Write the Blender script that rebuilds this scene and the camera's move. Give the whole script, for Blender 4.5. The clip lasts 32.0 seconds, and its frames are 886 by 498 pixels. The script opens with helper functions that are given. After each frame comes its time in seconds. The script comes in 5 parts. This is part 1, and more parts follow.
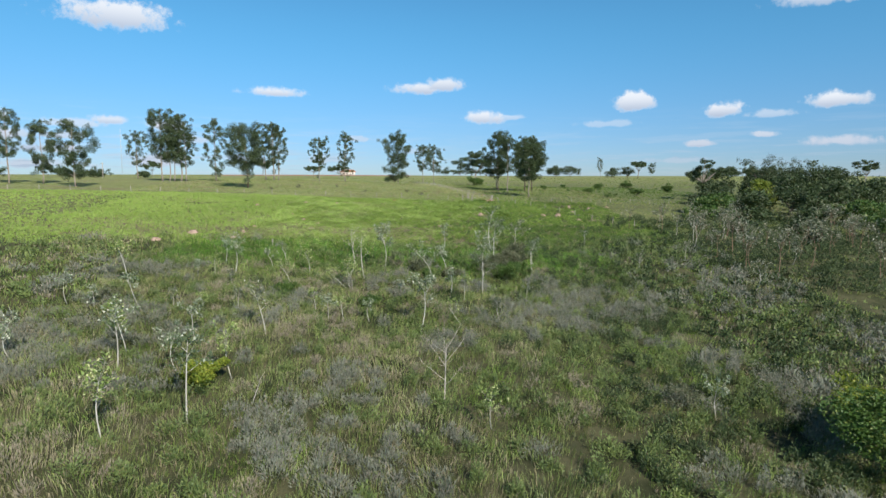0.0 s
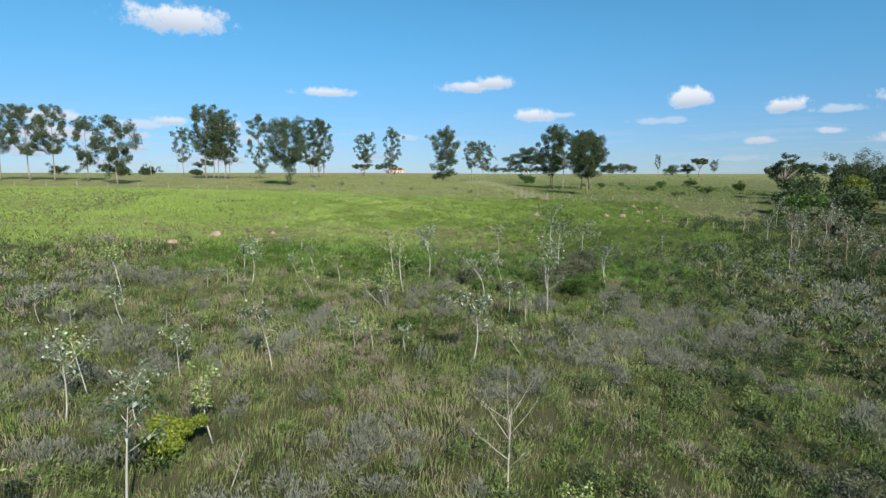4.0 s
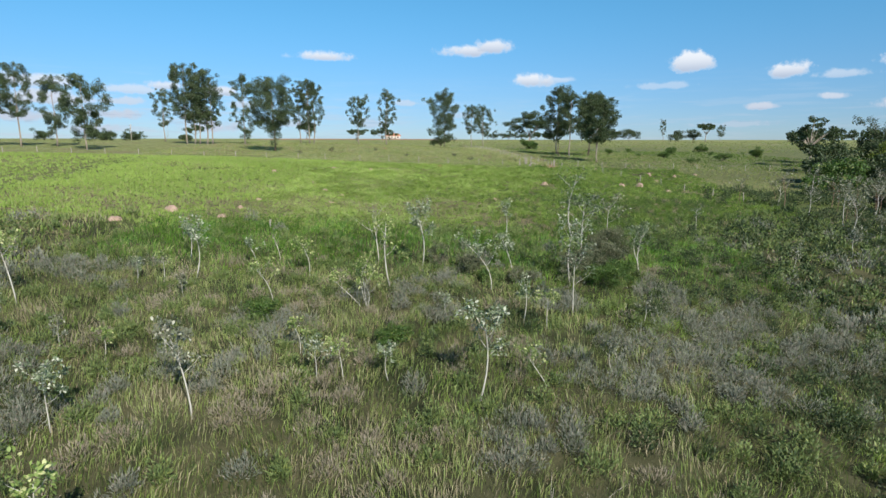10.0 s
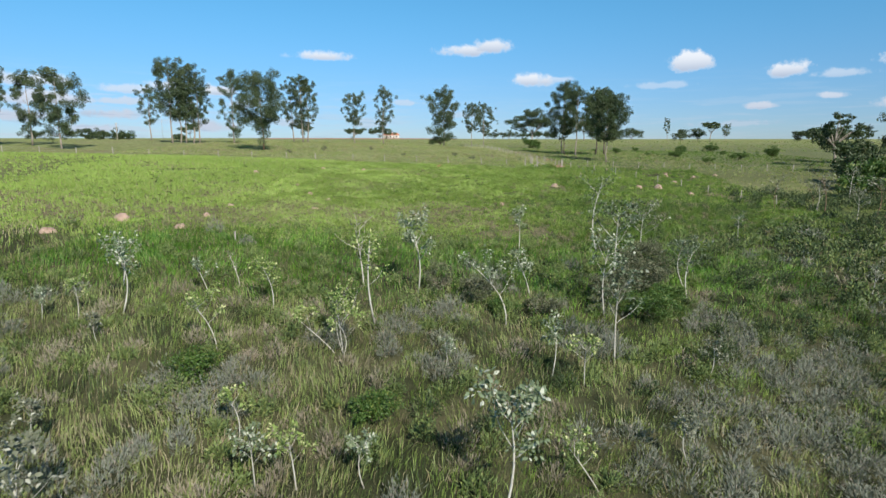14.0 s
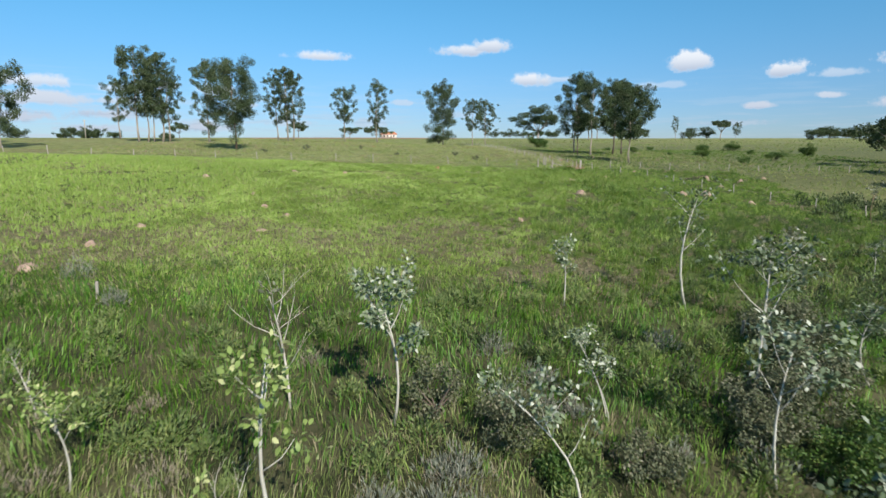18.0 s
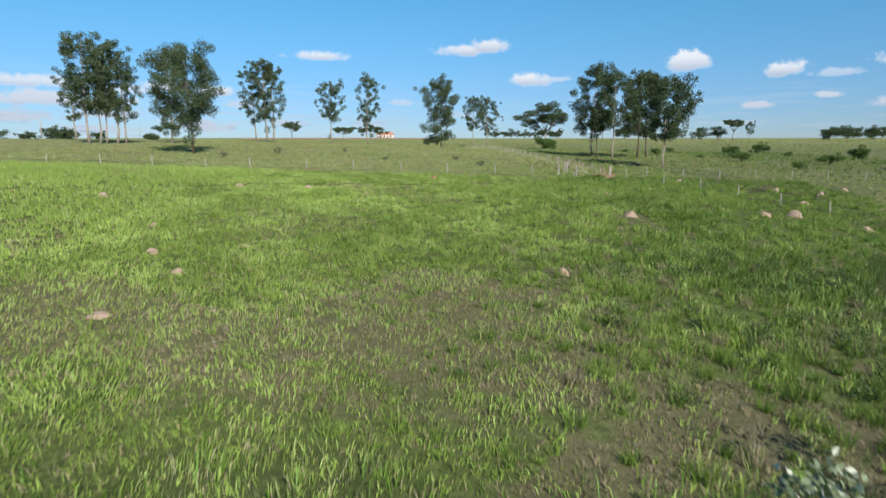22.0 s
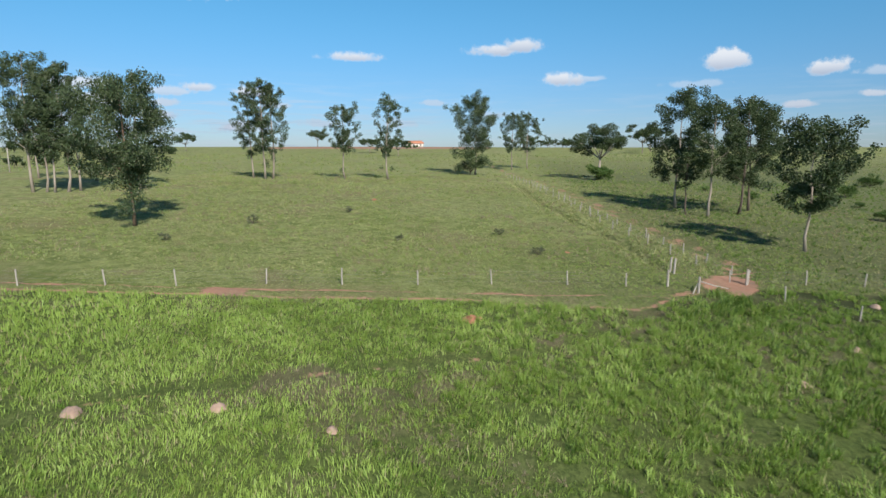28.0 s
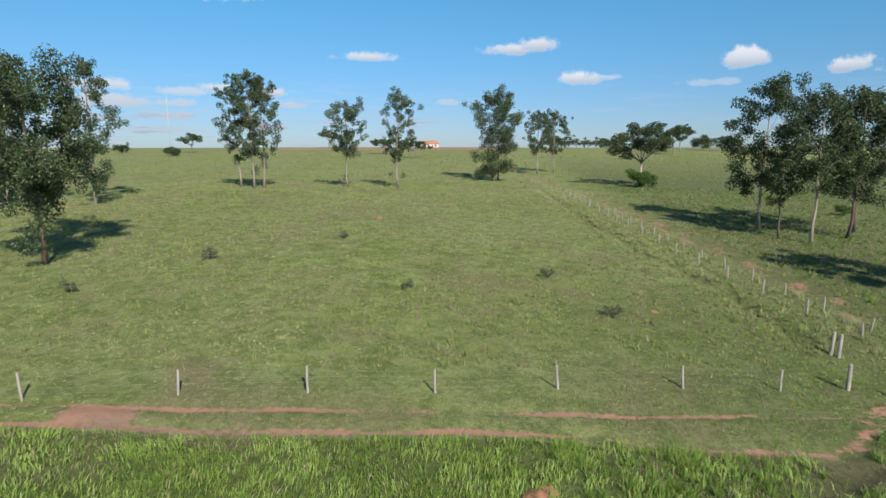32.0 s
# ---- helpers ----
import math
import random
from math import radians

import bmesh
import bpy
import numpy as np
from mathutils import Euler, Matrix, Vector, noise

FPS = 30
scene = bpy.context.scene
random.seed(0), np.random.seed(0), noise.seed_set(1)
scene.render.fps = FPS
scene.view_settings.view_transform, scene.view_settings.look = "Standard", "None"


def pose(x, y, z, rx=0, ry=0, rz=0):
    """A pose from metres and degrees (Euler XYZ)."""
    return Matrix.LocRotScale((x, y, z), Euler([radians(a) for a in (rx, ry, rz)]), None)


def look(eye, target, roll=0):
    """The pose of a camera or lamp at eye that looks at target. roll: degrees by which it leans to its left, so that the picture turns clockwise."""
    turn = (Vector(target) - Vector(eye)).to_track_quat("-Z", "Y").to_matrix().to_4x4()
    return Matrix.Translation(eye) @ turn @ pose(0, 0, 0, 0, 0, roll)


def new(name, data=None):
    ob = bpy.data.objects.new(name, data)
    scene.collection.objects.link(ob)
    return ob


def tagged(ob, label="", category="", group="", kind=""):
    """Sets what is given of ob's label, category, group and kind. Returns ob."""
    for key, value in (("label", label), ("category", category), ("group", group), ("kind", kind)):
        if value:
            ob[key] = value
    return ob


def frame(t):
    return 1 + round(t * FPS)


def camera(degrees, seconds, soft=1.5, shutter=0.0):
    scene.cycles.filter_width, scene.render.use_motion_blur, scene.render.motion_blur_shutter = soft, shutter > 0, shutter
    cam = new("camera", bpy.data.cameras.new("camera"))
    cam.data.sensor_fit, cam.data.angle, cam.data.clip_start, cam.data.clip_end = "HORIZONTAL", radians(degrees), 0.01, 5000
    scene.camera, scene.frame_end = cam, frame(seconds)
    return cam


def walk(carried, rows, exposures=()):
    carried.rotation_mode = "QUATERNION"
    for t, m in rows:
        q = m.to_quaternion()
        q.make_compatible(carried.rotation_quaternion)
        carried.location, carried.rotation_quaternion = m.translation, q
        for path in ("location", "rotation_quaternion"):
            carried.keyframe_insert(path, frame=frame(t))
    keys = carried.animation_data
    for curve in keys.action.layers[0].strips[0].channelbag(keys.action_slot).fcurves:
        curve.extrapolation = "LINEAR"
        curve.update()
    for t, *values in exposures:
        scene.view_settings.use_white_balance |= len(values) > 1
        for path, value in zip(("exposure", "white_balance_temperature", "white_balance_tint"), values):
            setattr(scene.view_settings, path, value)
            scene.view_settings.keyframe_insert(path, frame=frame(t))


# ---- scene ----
cam = camera(74.05, 32.0, shutter=0.4)
PATH = [
    (0.0, 0.00, 0.00, 3.30, -4.56, -6.20, -0.02),
    (0.5, 0.06, 1.27, 3.28, -3.76, -6.19, -0.01),
    (1.0, 0.11, 2.56, 3.25, -3.00, -6.18, 0.01),
    (1.5, 0.14, 3.84, 3.21, -2.28, -6.21, 0.01),
    (2.0, 0.16, 5.12, 3.16, -1.59, -6.19, -0.00),
    (2.5, 0.18, 6.39, 3.13, -0.94, -6.17, -0.01),
    (3.0, 0.16, 7.60, 3.08, -0.40, -6.18, -0.02),
    (3.5, 0.15, 8.73, 3.03, -0.04, -6.17, -0.00),
    (4.0, 0.17, 9.82, 3.02, 0.12, -6.34, 0.01),
    (4.5, 0.20, 10.85, 3.03, 0.15, -6.72, 0.02),
    (5.0, 0.24, 11.82, 3.05, 0.10, -7.35, 0.03),
    (5.5, 0.28, 12.74, 3.05, 0.04, -8.25, 0.01),
    (6.0, 0.29, 13.58, 3.03, 0.02, -9.45, -0.03),
    (6.5, 0.29, 14.38, 3.03, -0.00, -9.56, -0.03),
    (7.0, 0.30, 15.14, 3.03, -0.01, -9.56, 0.00),
    (7.5, 0.30, 15.89, 3.01, -0.01, -9.55, 0.00),
    (8.0, 0.30, 16.64, 2.97, -0.04, -9.56, 0.05),
    (8.5, 0.28, 17.41, 2.94, -0.02, -9.54, 0.02),
    (9.0, 0.26, 18.19, 2.93, -0.05, -9.55, 0.06),
    (9.5, 0.24, 18.98, 2.91, -0.05, -9.53, 0.01),
    (10.0, 0.22, 19.78, 2.90, -0.06, -9.56, 0.03),
    (10.5, 0.19, 20.61, 2.89, -0.06, -9.55, 0.00),
    (11.0, 0.16, 21.46, 2.88, -0.09, -9.56, 0.02),
    (11.5, 0.13, 22.33, 2.87, -0.11, -9.59, 0.03),
    (12.0, 0.12, 23.25, 2.85, -0.12, -9.59, 0.07),
    (12.5, 0.14, 24.26, 2.84, -0.11, -9.59, 0.02),
    (13.0, 0.17, 25.42, 2.82, -0.12, -9.60, 0.05),
    (13.5, 0.16, 26.74, 2.78, -0.12, -9.59, 0.01),
    (14.0, 0.15, 28.23, 2.74, -0.12, -9.59, -0.02),
    (14.5, 0.13, 29.87, 2.69, -0.13, -9.58, -0.05),
    (15.0, 0.12, 31.66, 2.65, -0.14, -9.58, -0.06),
    (15.5, 0.12, 33.59, 2.63, -0.16, -9.59, -0.05),
    (16.0, 0.12, 35.65, 2.65, -0.19, -9.60, 0.00),
    (16.5, 0.15, 37.79, 2.66, -0.19, -9.59, 0.01),
    (17.0, 0.13, 40.04, 2.65, -0.20, -9.59, -0.02),
    (17.5, 0.14, 42.36, 2.61, -0.22, -9.59, -0.06),
    (18.0, 0.15, 44.65, 2.57, -0.23, -9.60, -0.06),
    (18.5, 0.17, 46.97, 2.53, -0.23, -9.59, -0.05),
    (19.0, 0.19, 49.37, 2.51, -0.25, -9.56, -0.07),
    (19.5, 0.24, 51.71, 2.50, -0.25, -9.57, -0.07),
    (20.0, 0.24, 54.05, 2.47, -0.29, -9.56, -0.02),
    (20.5, 0.24, 56.37, 2.41, -0.32, -9.56, -0.04),
    (21.0, 0.31, 58.67, 2.37, -0.29, -9.55, -0.12),
    (21.5, 0.33, 60.99, 2.47, -0.31, -9.58, -0.11),
    (22.0, 0.34, 63.37, 3.09, -0.34, -9.60, -0.13),
    (22.5, 0.34, 65.79, 4.40, -0.38, -9.59, -0.09),
    (23.0, 0.31, 68.23, 5.95, -0.39, -9.58, -0.06),
    (23.5, 0.29, 70.69, 7.49, -0.43, -9.61, -0.05),
    (24.0, 0.30, 73.20, 8.91, -0.45, -9.58, -0.01),
    (24.5, 0.24, 75.69, 9.94, -0.47, -9.57, -0.03),
    (25.0, 0.20, 78.14, 10.46, -0.50, -9.56, -0.04),
    (25.5, 0.16, 80.59, 10.60, -0.53, -9.58, -0.01),
    (26.0, 0.10, 83.06, 10.67, -0.36, -9.58, -0.00),
    (26.5, 0.02, 85.55, 10.72, 0.04, -9.58, -0.01),
    (27.0, -0.08, 88.03, 10.77, 0.67, -9.57, -0.03),
    (27.5, -0.20, 90.49, 10.87, 1.55, -9.57, -0.05),
    (28.0, -0.36, 92.92, 11.03, 2.68, -9.59, -0.07),
    (28.5, -0.57, 95.31, 11.18, 3.71, -9.62, -0.02),
    (29.0, -0.81, 97.71, 11.31, 4.19, -9.61, -0.05),
    (29.5, -1.05, 100.10, 11.39, 4.18, -9.62, -0.04),
    (30.0, -1.27, 102.56, 11.50, 4.17, -9.62, -0.06),
    (30.5, -1.51, 105.04, 11.54, 4.17, -9.65, -0.03),
    (31.0, -1.74, 107.51, 11.63, 4.16, -9.63, -0.13),
    (31.5, -1.97, 109.87, 11.73, 4.13, -9.60, -0.19),
    (32.0, -2.20, 112.16, 11.80, 4.12, -9.63, -0.18),
]
walk(cam, [(t, pose(x, y, z, 90 + p, 0, a) @ pose(0, 0, 0, 0, 0, r)) for t, x, y, z, a, p, r in PATH],
     exposures=((0.0, 0.37), (18.0, 0.37), (26.0, 0.29), (32.0, 0.23)))
# ---- light ----
SUN_AZ, SUN_EL = 154.5, 37.0                      # degrees clockwise from +y, and above the horizon
sun_dir = Vector((math.sin(radians(SUN_AZ)) * math.cos(radians(SUN_EL)),
                  math.cos(radians(SUN_AZ)) * math.cos(radians(SUN_EL)), math.sin(radians(SUN_EL))))
sun = new("sun", bpy.data.lights.new("sun", "SUN"))
sun.data.energy, sun.data.angle, sun.data.color = 5.0, radians(0.55), (1.0, 0.94, 0.84)
sun.matrix_world = look((0, 0, 60), Vector((0, 0, 60)) - sun_dir)


class Nodes:
    """A short way to write node trees."""

    def __init__(self, tree):
        self.tree = tree
        tree.nodes.clear()

    def add(self, kind, **values):
        node = self.tree.nodes.new("ShaderNode" + kind)
        for key, value in values.items():
            setattr(node, key, value)
        return node

    def link(self, a, b):
        self.tree.links.new(a, b)

    def put(self, socket, value):
        if isinstance(value, bpy.types.NodeSocket):
            self.link(value, socket)
        else:
            socket.default_value = value

    def math(self, op, a, b=0.0, c=0.0, clamp=False):
        n = self.add("Math", operation=op, use_clamp=clamp)
        for s, v in zip(n.inputs, (a, b, c)):
            self.put(s, v)
        return n.outputs[0]

    def mix(self, fac, a, b, kind="MIX"):
        n = self.add("Mix", data_type="RGBA", blend_type=kind)
        self.put(n.inputs[0], fac)
        self.put(n.inputs[6], a)
        self.put(n.inputs[7], b)
        return n.outputs[2]

    def noise(self, vector, scale, detail=3.0, rough=0.55):
        n = self.add("TexNoise")
        if vector is not None:
            self.link(vector, n.inputs["Vector"])
        n.inputs["Scale"].default_value, n.inputs["Detail"].default_value = scale, detail
        n.inputs["Roughness"].default_value = rough
        return n.outputs[0]

    def ramp(self, value, lo, hi, smooth=True):
        n = self.add("MapRange", interpolation_type="SMOOTHSTEP" if smooth else "LINEAR")
        self.put(n.inputs[0], value)
        self.put(n.inputs[1], lo)
        self.put(n.inputs[2], hi)
        return n.outputs[0]


def rgba(c):
    return (c[0], c[1], c[2], 1.0)


# ---- sky with its clouds ----
world = bpy.data.worlds.new("sky")
scene.world = world
world.use_nodes = True
w = Nodes(world.node_tree)
sky = w.add("TexSky", sky_type="NISHITA", sun_disc=False, sun_elevation=radians(SUN_EL), sun_rotation=radians(SUN_AZ),
            altitude=600, air_density=1.0, dust_density=0.35, ozone_density=2.2)
way = w.add("TexCoord").outputs["Generated"]
xyz = w.add("SeparateXYZ")
w.link(way, xyz.inputs[0])
az = w.math("MULTIPLY", w.math("ARCTAN2", xyz.outputs[0], xyz.outputs[1]), 57.2958)
el = w.math("MULTIPLY", w.math("ARCSINE", xyz.outputs[2]), 57.2958)
lump = w.math("SUBTRACT", w.noise(way, 30.0, 6.0, 0.62), 0.5)
fine = w.math("SUBTRACT", w.noise(way, 75.0, 4.0, 0.6), 0.5)
total, shade = None, None
# azimuth, elevation, half width, half height in degrees, thickness
CLOUDS = [(-10.7, 8.35, 3.0, 0.62, 1.0), (2.4, 9.0, 2.6, 0.75, 1.0), (4.9, 9.35, 2.4, 0.95, 1.0), (22.3, 7.35, 2.0, 1.1, 1.25),
          (29.6, 6.4, 1.8, 0.8, 1.2), (8.3, 6.3, 2.1, 0.8, 1.0), (11.0, 6.35, 1.8, 0.35, 0.55), (27.9, 3.65, 1.7, 0.4, 1.0),
          (33.0, 4.25, 1.2, 0.38, 0.9), (-23.7, 13.6, 5.0, 1.6, 1.1), (38.4, 3.5, 3.0, 0.65, 1.0), (38.2, 6.7, 2.6, 0.8, 1.0),
          (33.4, 5.9, 2.4, 0.45, 0.5), (19.8, 5.6, 3.8, 0.45, 0.4), (-27.3, 5.0, 2.6, 0.5, 0.7), (-34.4, 5.3, 4.0, 0.7, 0.9),
          (-34.0, 4.0, 4.5, 0.8, 1.0)]
CLOUDS2 = [(-34.8, 2.6, 3.6, 0.8, 1.1), (-3.4, 4.35, 2.2, 0.4, 0.6), (37.4, 14.6, 5.0, 0.9, 0.7), (-7.0, 2.4, 3.0, 0.6, 0.6),
           (2.0, 3.2, 2.6, 0.5, 0.5), (-18.0, 4.0, 2.2, 0.55, 0.7), (26.0, 2.2, 4.0, 0.4, 0.5), (-28.2, 4.0, 2.6, 0.4, 0.8),
           (-28.8, 2.9, 2.8, 0.6, 1.0), (-24.6, 5.4, 1.6, 0.5, 0.9), (-30.1, 1.7, 3.5, 0.5, 0.9), (-20.3, 5.1, 2.0, 0.55, 1.0), (-21.5, 2.0, 3.2, 0.8, 1.0),
           (-14.0, 2.4, 2.4, 0.5, 0.7)]
for ca, ce, hw, hh, thick in CLOUDS + CLOUDS2:
    u = w.math("DIVIDE", w.math("SUBTRACT", az, ca), hw)
    v = w.math("DIVIDE", w.math("SUBTRACT", el, ce), hh)
    # flat below, domed above
    v2 = w.math("MULTIPLY", v, w.math("MULTIPLY_ADD", w.math("LESS_THAN", v, 0.0), 0.45, 1.0))
    d = w.math("SQRT", w.math("ADD", w.math("MULTIPLY", u, u), w.math("MULTIPLY", v2, v2)))
    d = w.math("ADD", d, w.math("MULTIPLY_ADD", lump, 2.0, w.math("MULTIPLY", fine, 0.9)))
    m = w.math("MULTIPLY", w.math("SUBTRACT", 1.0, w.ramp(d, 0.35, 1.05)), thick, clamp=True)
    low = w.math("MULTIPLY", m, w.math("SUBTRACT", 1.0, w.ramp(v, -0.9, 0.8)))
    total = m if total is None else w.math("MAXIMUM", total, m)
    shade = low if shade is None else w.math("MAXIMUM", shade, low)
band = w.add("Mapping")
w.link(way, band.inputs["Vector"])
band.inputs["Scale"].default_value = (3.0, 3.0, 42.0)
streak = w.ramp(w.noise(band.outputs[0], 3.2, 6.0, 0.62), 0.46, 0.66)
streak = w.math("MULTIPLY", streak, w.math("MULTIPLY", w.ramp(el, 7.5, 1.5), w.math("MULTIPLY_ADD", w.ramp(az, -2.0, -20.0), 0.35, 0.25)))
total = w.math("MAXIMUM", total, streak)
total = w.math("MULTIPLY", total, 0.93)
shade = w.math("MAXIMUM", shade, w.math("MULTIPLY", w.ramp(el, 6.0, 2.0), w.ramp(w.noise(band.outputs[0], 5.5, 4.0), 0.45, 0.6)))
shade = w.math("MAXIMUM", shade, w.math("MULTIPLY", w.ramp(el, 7.5, 2.5), 0.72))
cloud = w.mix(w.math("MULTIPLY", shade, 0.85), (8.3, 8.6, 9.1, 1), (3.3, 4.15, 5.7, 1))
skyc = w.mix(1.0, sky.outputs[0], w.mix(w.ramp(el, 0.0, 16.0), (0.52, 0.68, 0.98, 1), (0.50, 1.08, 1.25, 1)), "MULTIPLY")
skyc = w.mix(w.ramp(el, 20.0, 50.0), skyc, w.mix(1.0, sky.outputs[0], (0.80, 0.92, 0.95, 1), "MULTIPLY"))
back = w.add("Background")
w.link(w.mix(total, skyc, cloud), back.inputs[0])
back.inputs[1].default_value = 0.085
w.link(back.outputs[0], w.add("OutputWorld").inputs[0])


# ---- materials ----
def material(name):
    m = bpy.data.materials.new(name)
    m.use_nodes = True
    return m, Nodes(m.node_tree)


def leafy(name, dark, light, odd=None, odd_share=0.1, through_light=0.25, rough=0.55, patch=0.05, clump=1.3, single=0.38):
    """Leaves and blades: each its own tone, each clump its own, with broad patches over the land."""
    m, n = material(name)
    geo = n.add("NewGeometry")
    pick = geo.outputs["Random Per Island"]
    broad = n.ramp(n.noise(geo.outputs["Position"], patch, 3.0), 0.36, 0.64)
    near = n.ramp(n.noise(geo.outputs["Position"], clump, 2.0), 0.36, 0.64)
    fac = n.math("ADD", n.math("MULTIPLY", pick, single), n.math("MULTIPLY", broad, 0.62 - single))
    fac = n.math("ADD", fac, n.math("MULTIPLY", near, 0.35))
    col = n.mix(fac, rgba(dark), rgba(light))
    if odd:
        col = n.mix(n.math("GREATER_THAN", n.math("FRACT", n.math("MULTIPLY", pick, 17.3)), 1 - odd_share), col, rgba(odd))
    b = n.add("BsdfPrincipled")
    n.link(col, b.inputs["Base Color"])
    b.inputs["Roughness"].default_value = rough
    b.inputs["Specular IOR Level"].default_value = 0.35
    tr = n.add("BsdfTranslucent")
    n.link(n.mix(1.0, col, (1.0, 1.1, 0.55, 1), "MULTIPLY"), tr.inputs[0])
    mx = n.add("MixShader")
    mx.inputs[0].default_value = through_light * 0.7
    n.link(b.outputs[0], mx.inputs[1])
    n.link(tr.outputs[0], mx.inputs[2])
    n.link(mx.outputs[0], n.add("OutputMaterial").inputs[0])
    return m


def solid(name, a, b, scale, rough=0.8, bump=0.3, stretch=(1, 1, 1), fine=None):
    """Bark, wood, earth, plaster: two tones in noise at two scales, with relief."""
    m, n = material(name)
    pos = n.add("TexCoord").outputs["Object"]
    mp = n.add("Mapping")
    n.link(pos, mp.inputs["Vector"])
    mp.inputs["Scale"].default_value = stretch
    big = n.noise(mp.outputs[0], scale, 4.0)
    small = n.noise(mp.outputs[0], fine or scale * 7, 3.0)
    fac = n.math("ADD", n.math("MULTIPLY", n.ramp(big, 0.3, 0.7), 0.7), n.math("MULTIPLY", small, 0.3))
    col = n.mix(fac, rgba(a), rgba(b))
    p = n.add("BsdfPrincipled")
    n.link(col, p.inputs["Base Color"])
    p.inputs["Roughness"].default_value = rough
    bp = n.add("Bump")
    bp.inputs["Strength"].default_value = bump
    bp.inputs["Distance"].default_value = 0.03
    n.link(small, bp.inputs["Height"])
    n.link(bp.outputs[0], p.inputs["Normal"])
    n.link(p.outputs[0], n.add("OutputMaterial").inputs[0])
    return m


bark_pale = solid("bark_pale", (0.20, 0.165, 0.13), (0.42, 0.36, 0.30), 1.2, 0.85, 0.4, (1, 1, 0.25))
bark_brown = solid("bark_brown", (0.14, 0.085, 0.055), (0.30, 0.20, 0.14), 1.4, 0.9, 0.5, (1, 1, 0.25))
bark_dark = solid("bark_dark", (0.07, 0.05, 0.04), (0.18, 0.14, 0.11), 1.4, 0.9, 0.5, (1, 1, 0.3))
bark_white = solid("bark_white", (0.33, 0.31, 0.26), (0.56, 0.54, 0.47), 3.0, 0.8, 0.3, (1, 1, 0.4))
bark_dead = solid("bark_dead", (0.34, 0.30, 0.25), (0.58, 0.54, 0.47), 4.0, 0.85, 0.3, (1, 1, 0.4))
post_wood = solid("post_wood", (0.24, 0.21, 0.18), (0.48, 0.44, 0.39), 5.0, 0.85, 0.4, (1, 1, 0.2))
wire_metal = solid("wire_metal", (0.20, 0.19, 0.18), (0.34, 0.32, 0.30), 5.0, 0.5, 0.1)
mound_earth = solid("mound_earth", (0.28, 0.19, 0.14), (0.43, 0.31, 0.24), 3.0, 0.95, 0.8)
red_earth = solid("red_earth", (0.30, 0.125, 0.07), (0.42, 0.20, 0.125), 3.0, 0.95, 0.8)
euc_leaf = leafy("euc_leaf", (0.030, 0.054, 0.022), (0.088, 0.122, 0.052), (0.15, 0.17, 0.10), 0.10, 0.20, 0.45, 0.15, 0.8)
dark_leaf = leafy("dark_leaf", (0.024, 0.044, 0.016), (0.068, 0.102, 0.036), (0.12, 0.14, 0.07), 0.08, 0.18, 0.5, 0.15, 0.8)
bush_leaf = leafy("bush_leaf", (0.035, 0.080, 0.014), (0.085, 0.150, 0.030), (0.16, 0.20, 0.05), 0.10, 0.22, 0.5, 0.2, 0.8)
yellow_leaf = leafy("yellow_leaf", (0.085, 0.135, 0.015), (0.20, 0.25, 0.03), (0.30, 0.31, 0.05), 0.15, 0.25, 0.5, 0.3)
silver_leaf = leafy("silver_leaf", (0.10, 0.145, 0.075), (0.25, 0.30, 0.18), (0.48, 0.50, 0.40), 0.24, 0.2, 0.55, 0.3)
lime_leaf = leafy("lime_leaf", (0.13, 0.20, 0.05), (0.26, 0.34, 0.10), (0.48, 0.50, 0.24), 0.25, 0.25, 0.55, 0.3)
wool_leaf = leafy("wool_leaf", (0.085, 0.10, 0.060), (0.20, 0.21, 0.145), (0.40, 0.40, 0.32), 0.18, 0.2, 0.7, 0.3)


# ---- shape helpers ----
def mesh_of(name, verts, tris, mats=(), slots=None, smooth=False):
    verts, tris = np.asarray(verts, np.float32), np.asarray(tris, np.int32)
    me = bpy.data.meshes.new(name)
    me.vertices.add(len(verts))
    me.vertices.foreach_set("co", verts.ravel())
    me.loops.add(tris.size)
    me.loops.foreach_set("vertex_index", tris.ravel())
    k = tris.shape[1]
    me.polygons.add(len(tris))
    me.polygons.foreach_set("loop_start", np.arange(0, tris.size, k, dtype=np.int32))
    for m in mats:
        me.materials.append(m)
    if slots is not None:
        me.polygons.foreach_set("material_index", np.asarray(slots, np.int32))
    if smooth:
        me.polygons.foreach_set("use_smooth", np.ones(len(tris), bool))
    me.update(calc_edges=True)
    return me


def part(name, me, parent, label=""):
    ob = new(name, me)
    ob.parent = parent
    return tagged(ob, label)


def unit(v):
    return v / np.maximum(np.linalg.norm(v, axis=-1, keepdims=True), 1e-9)


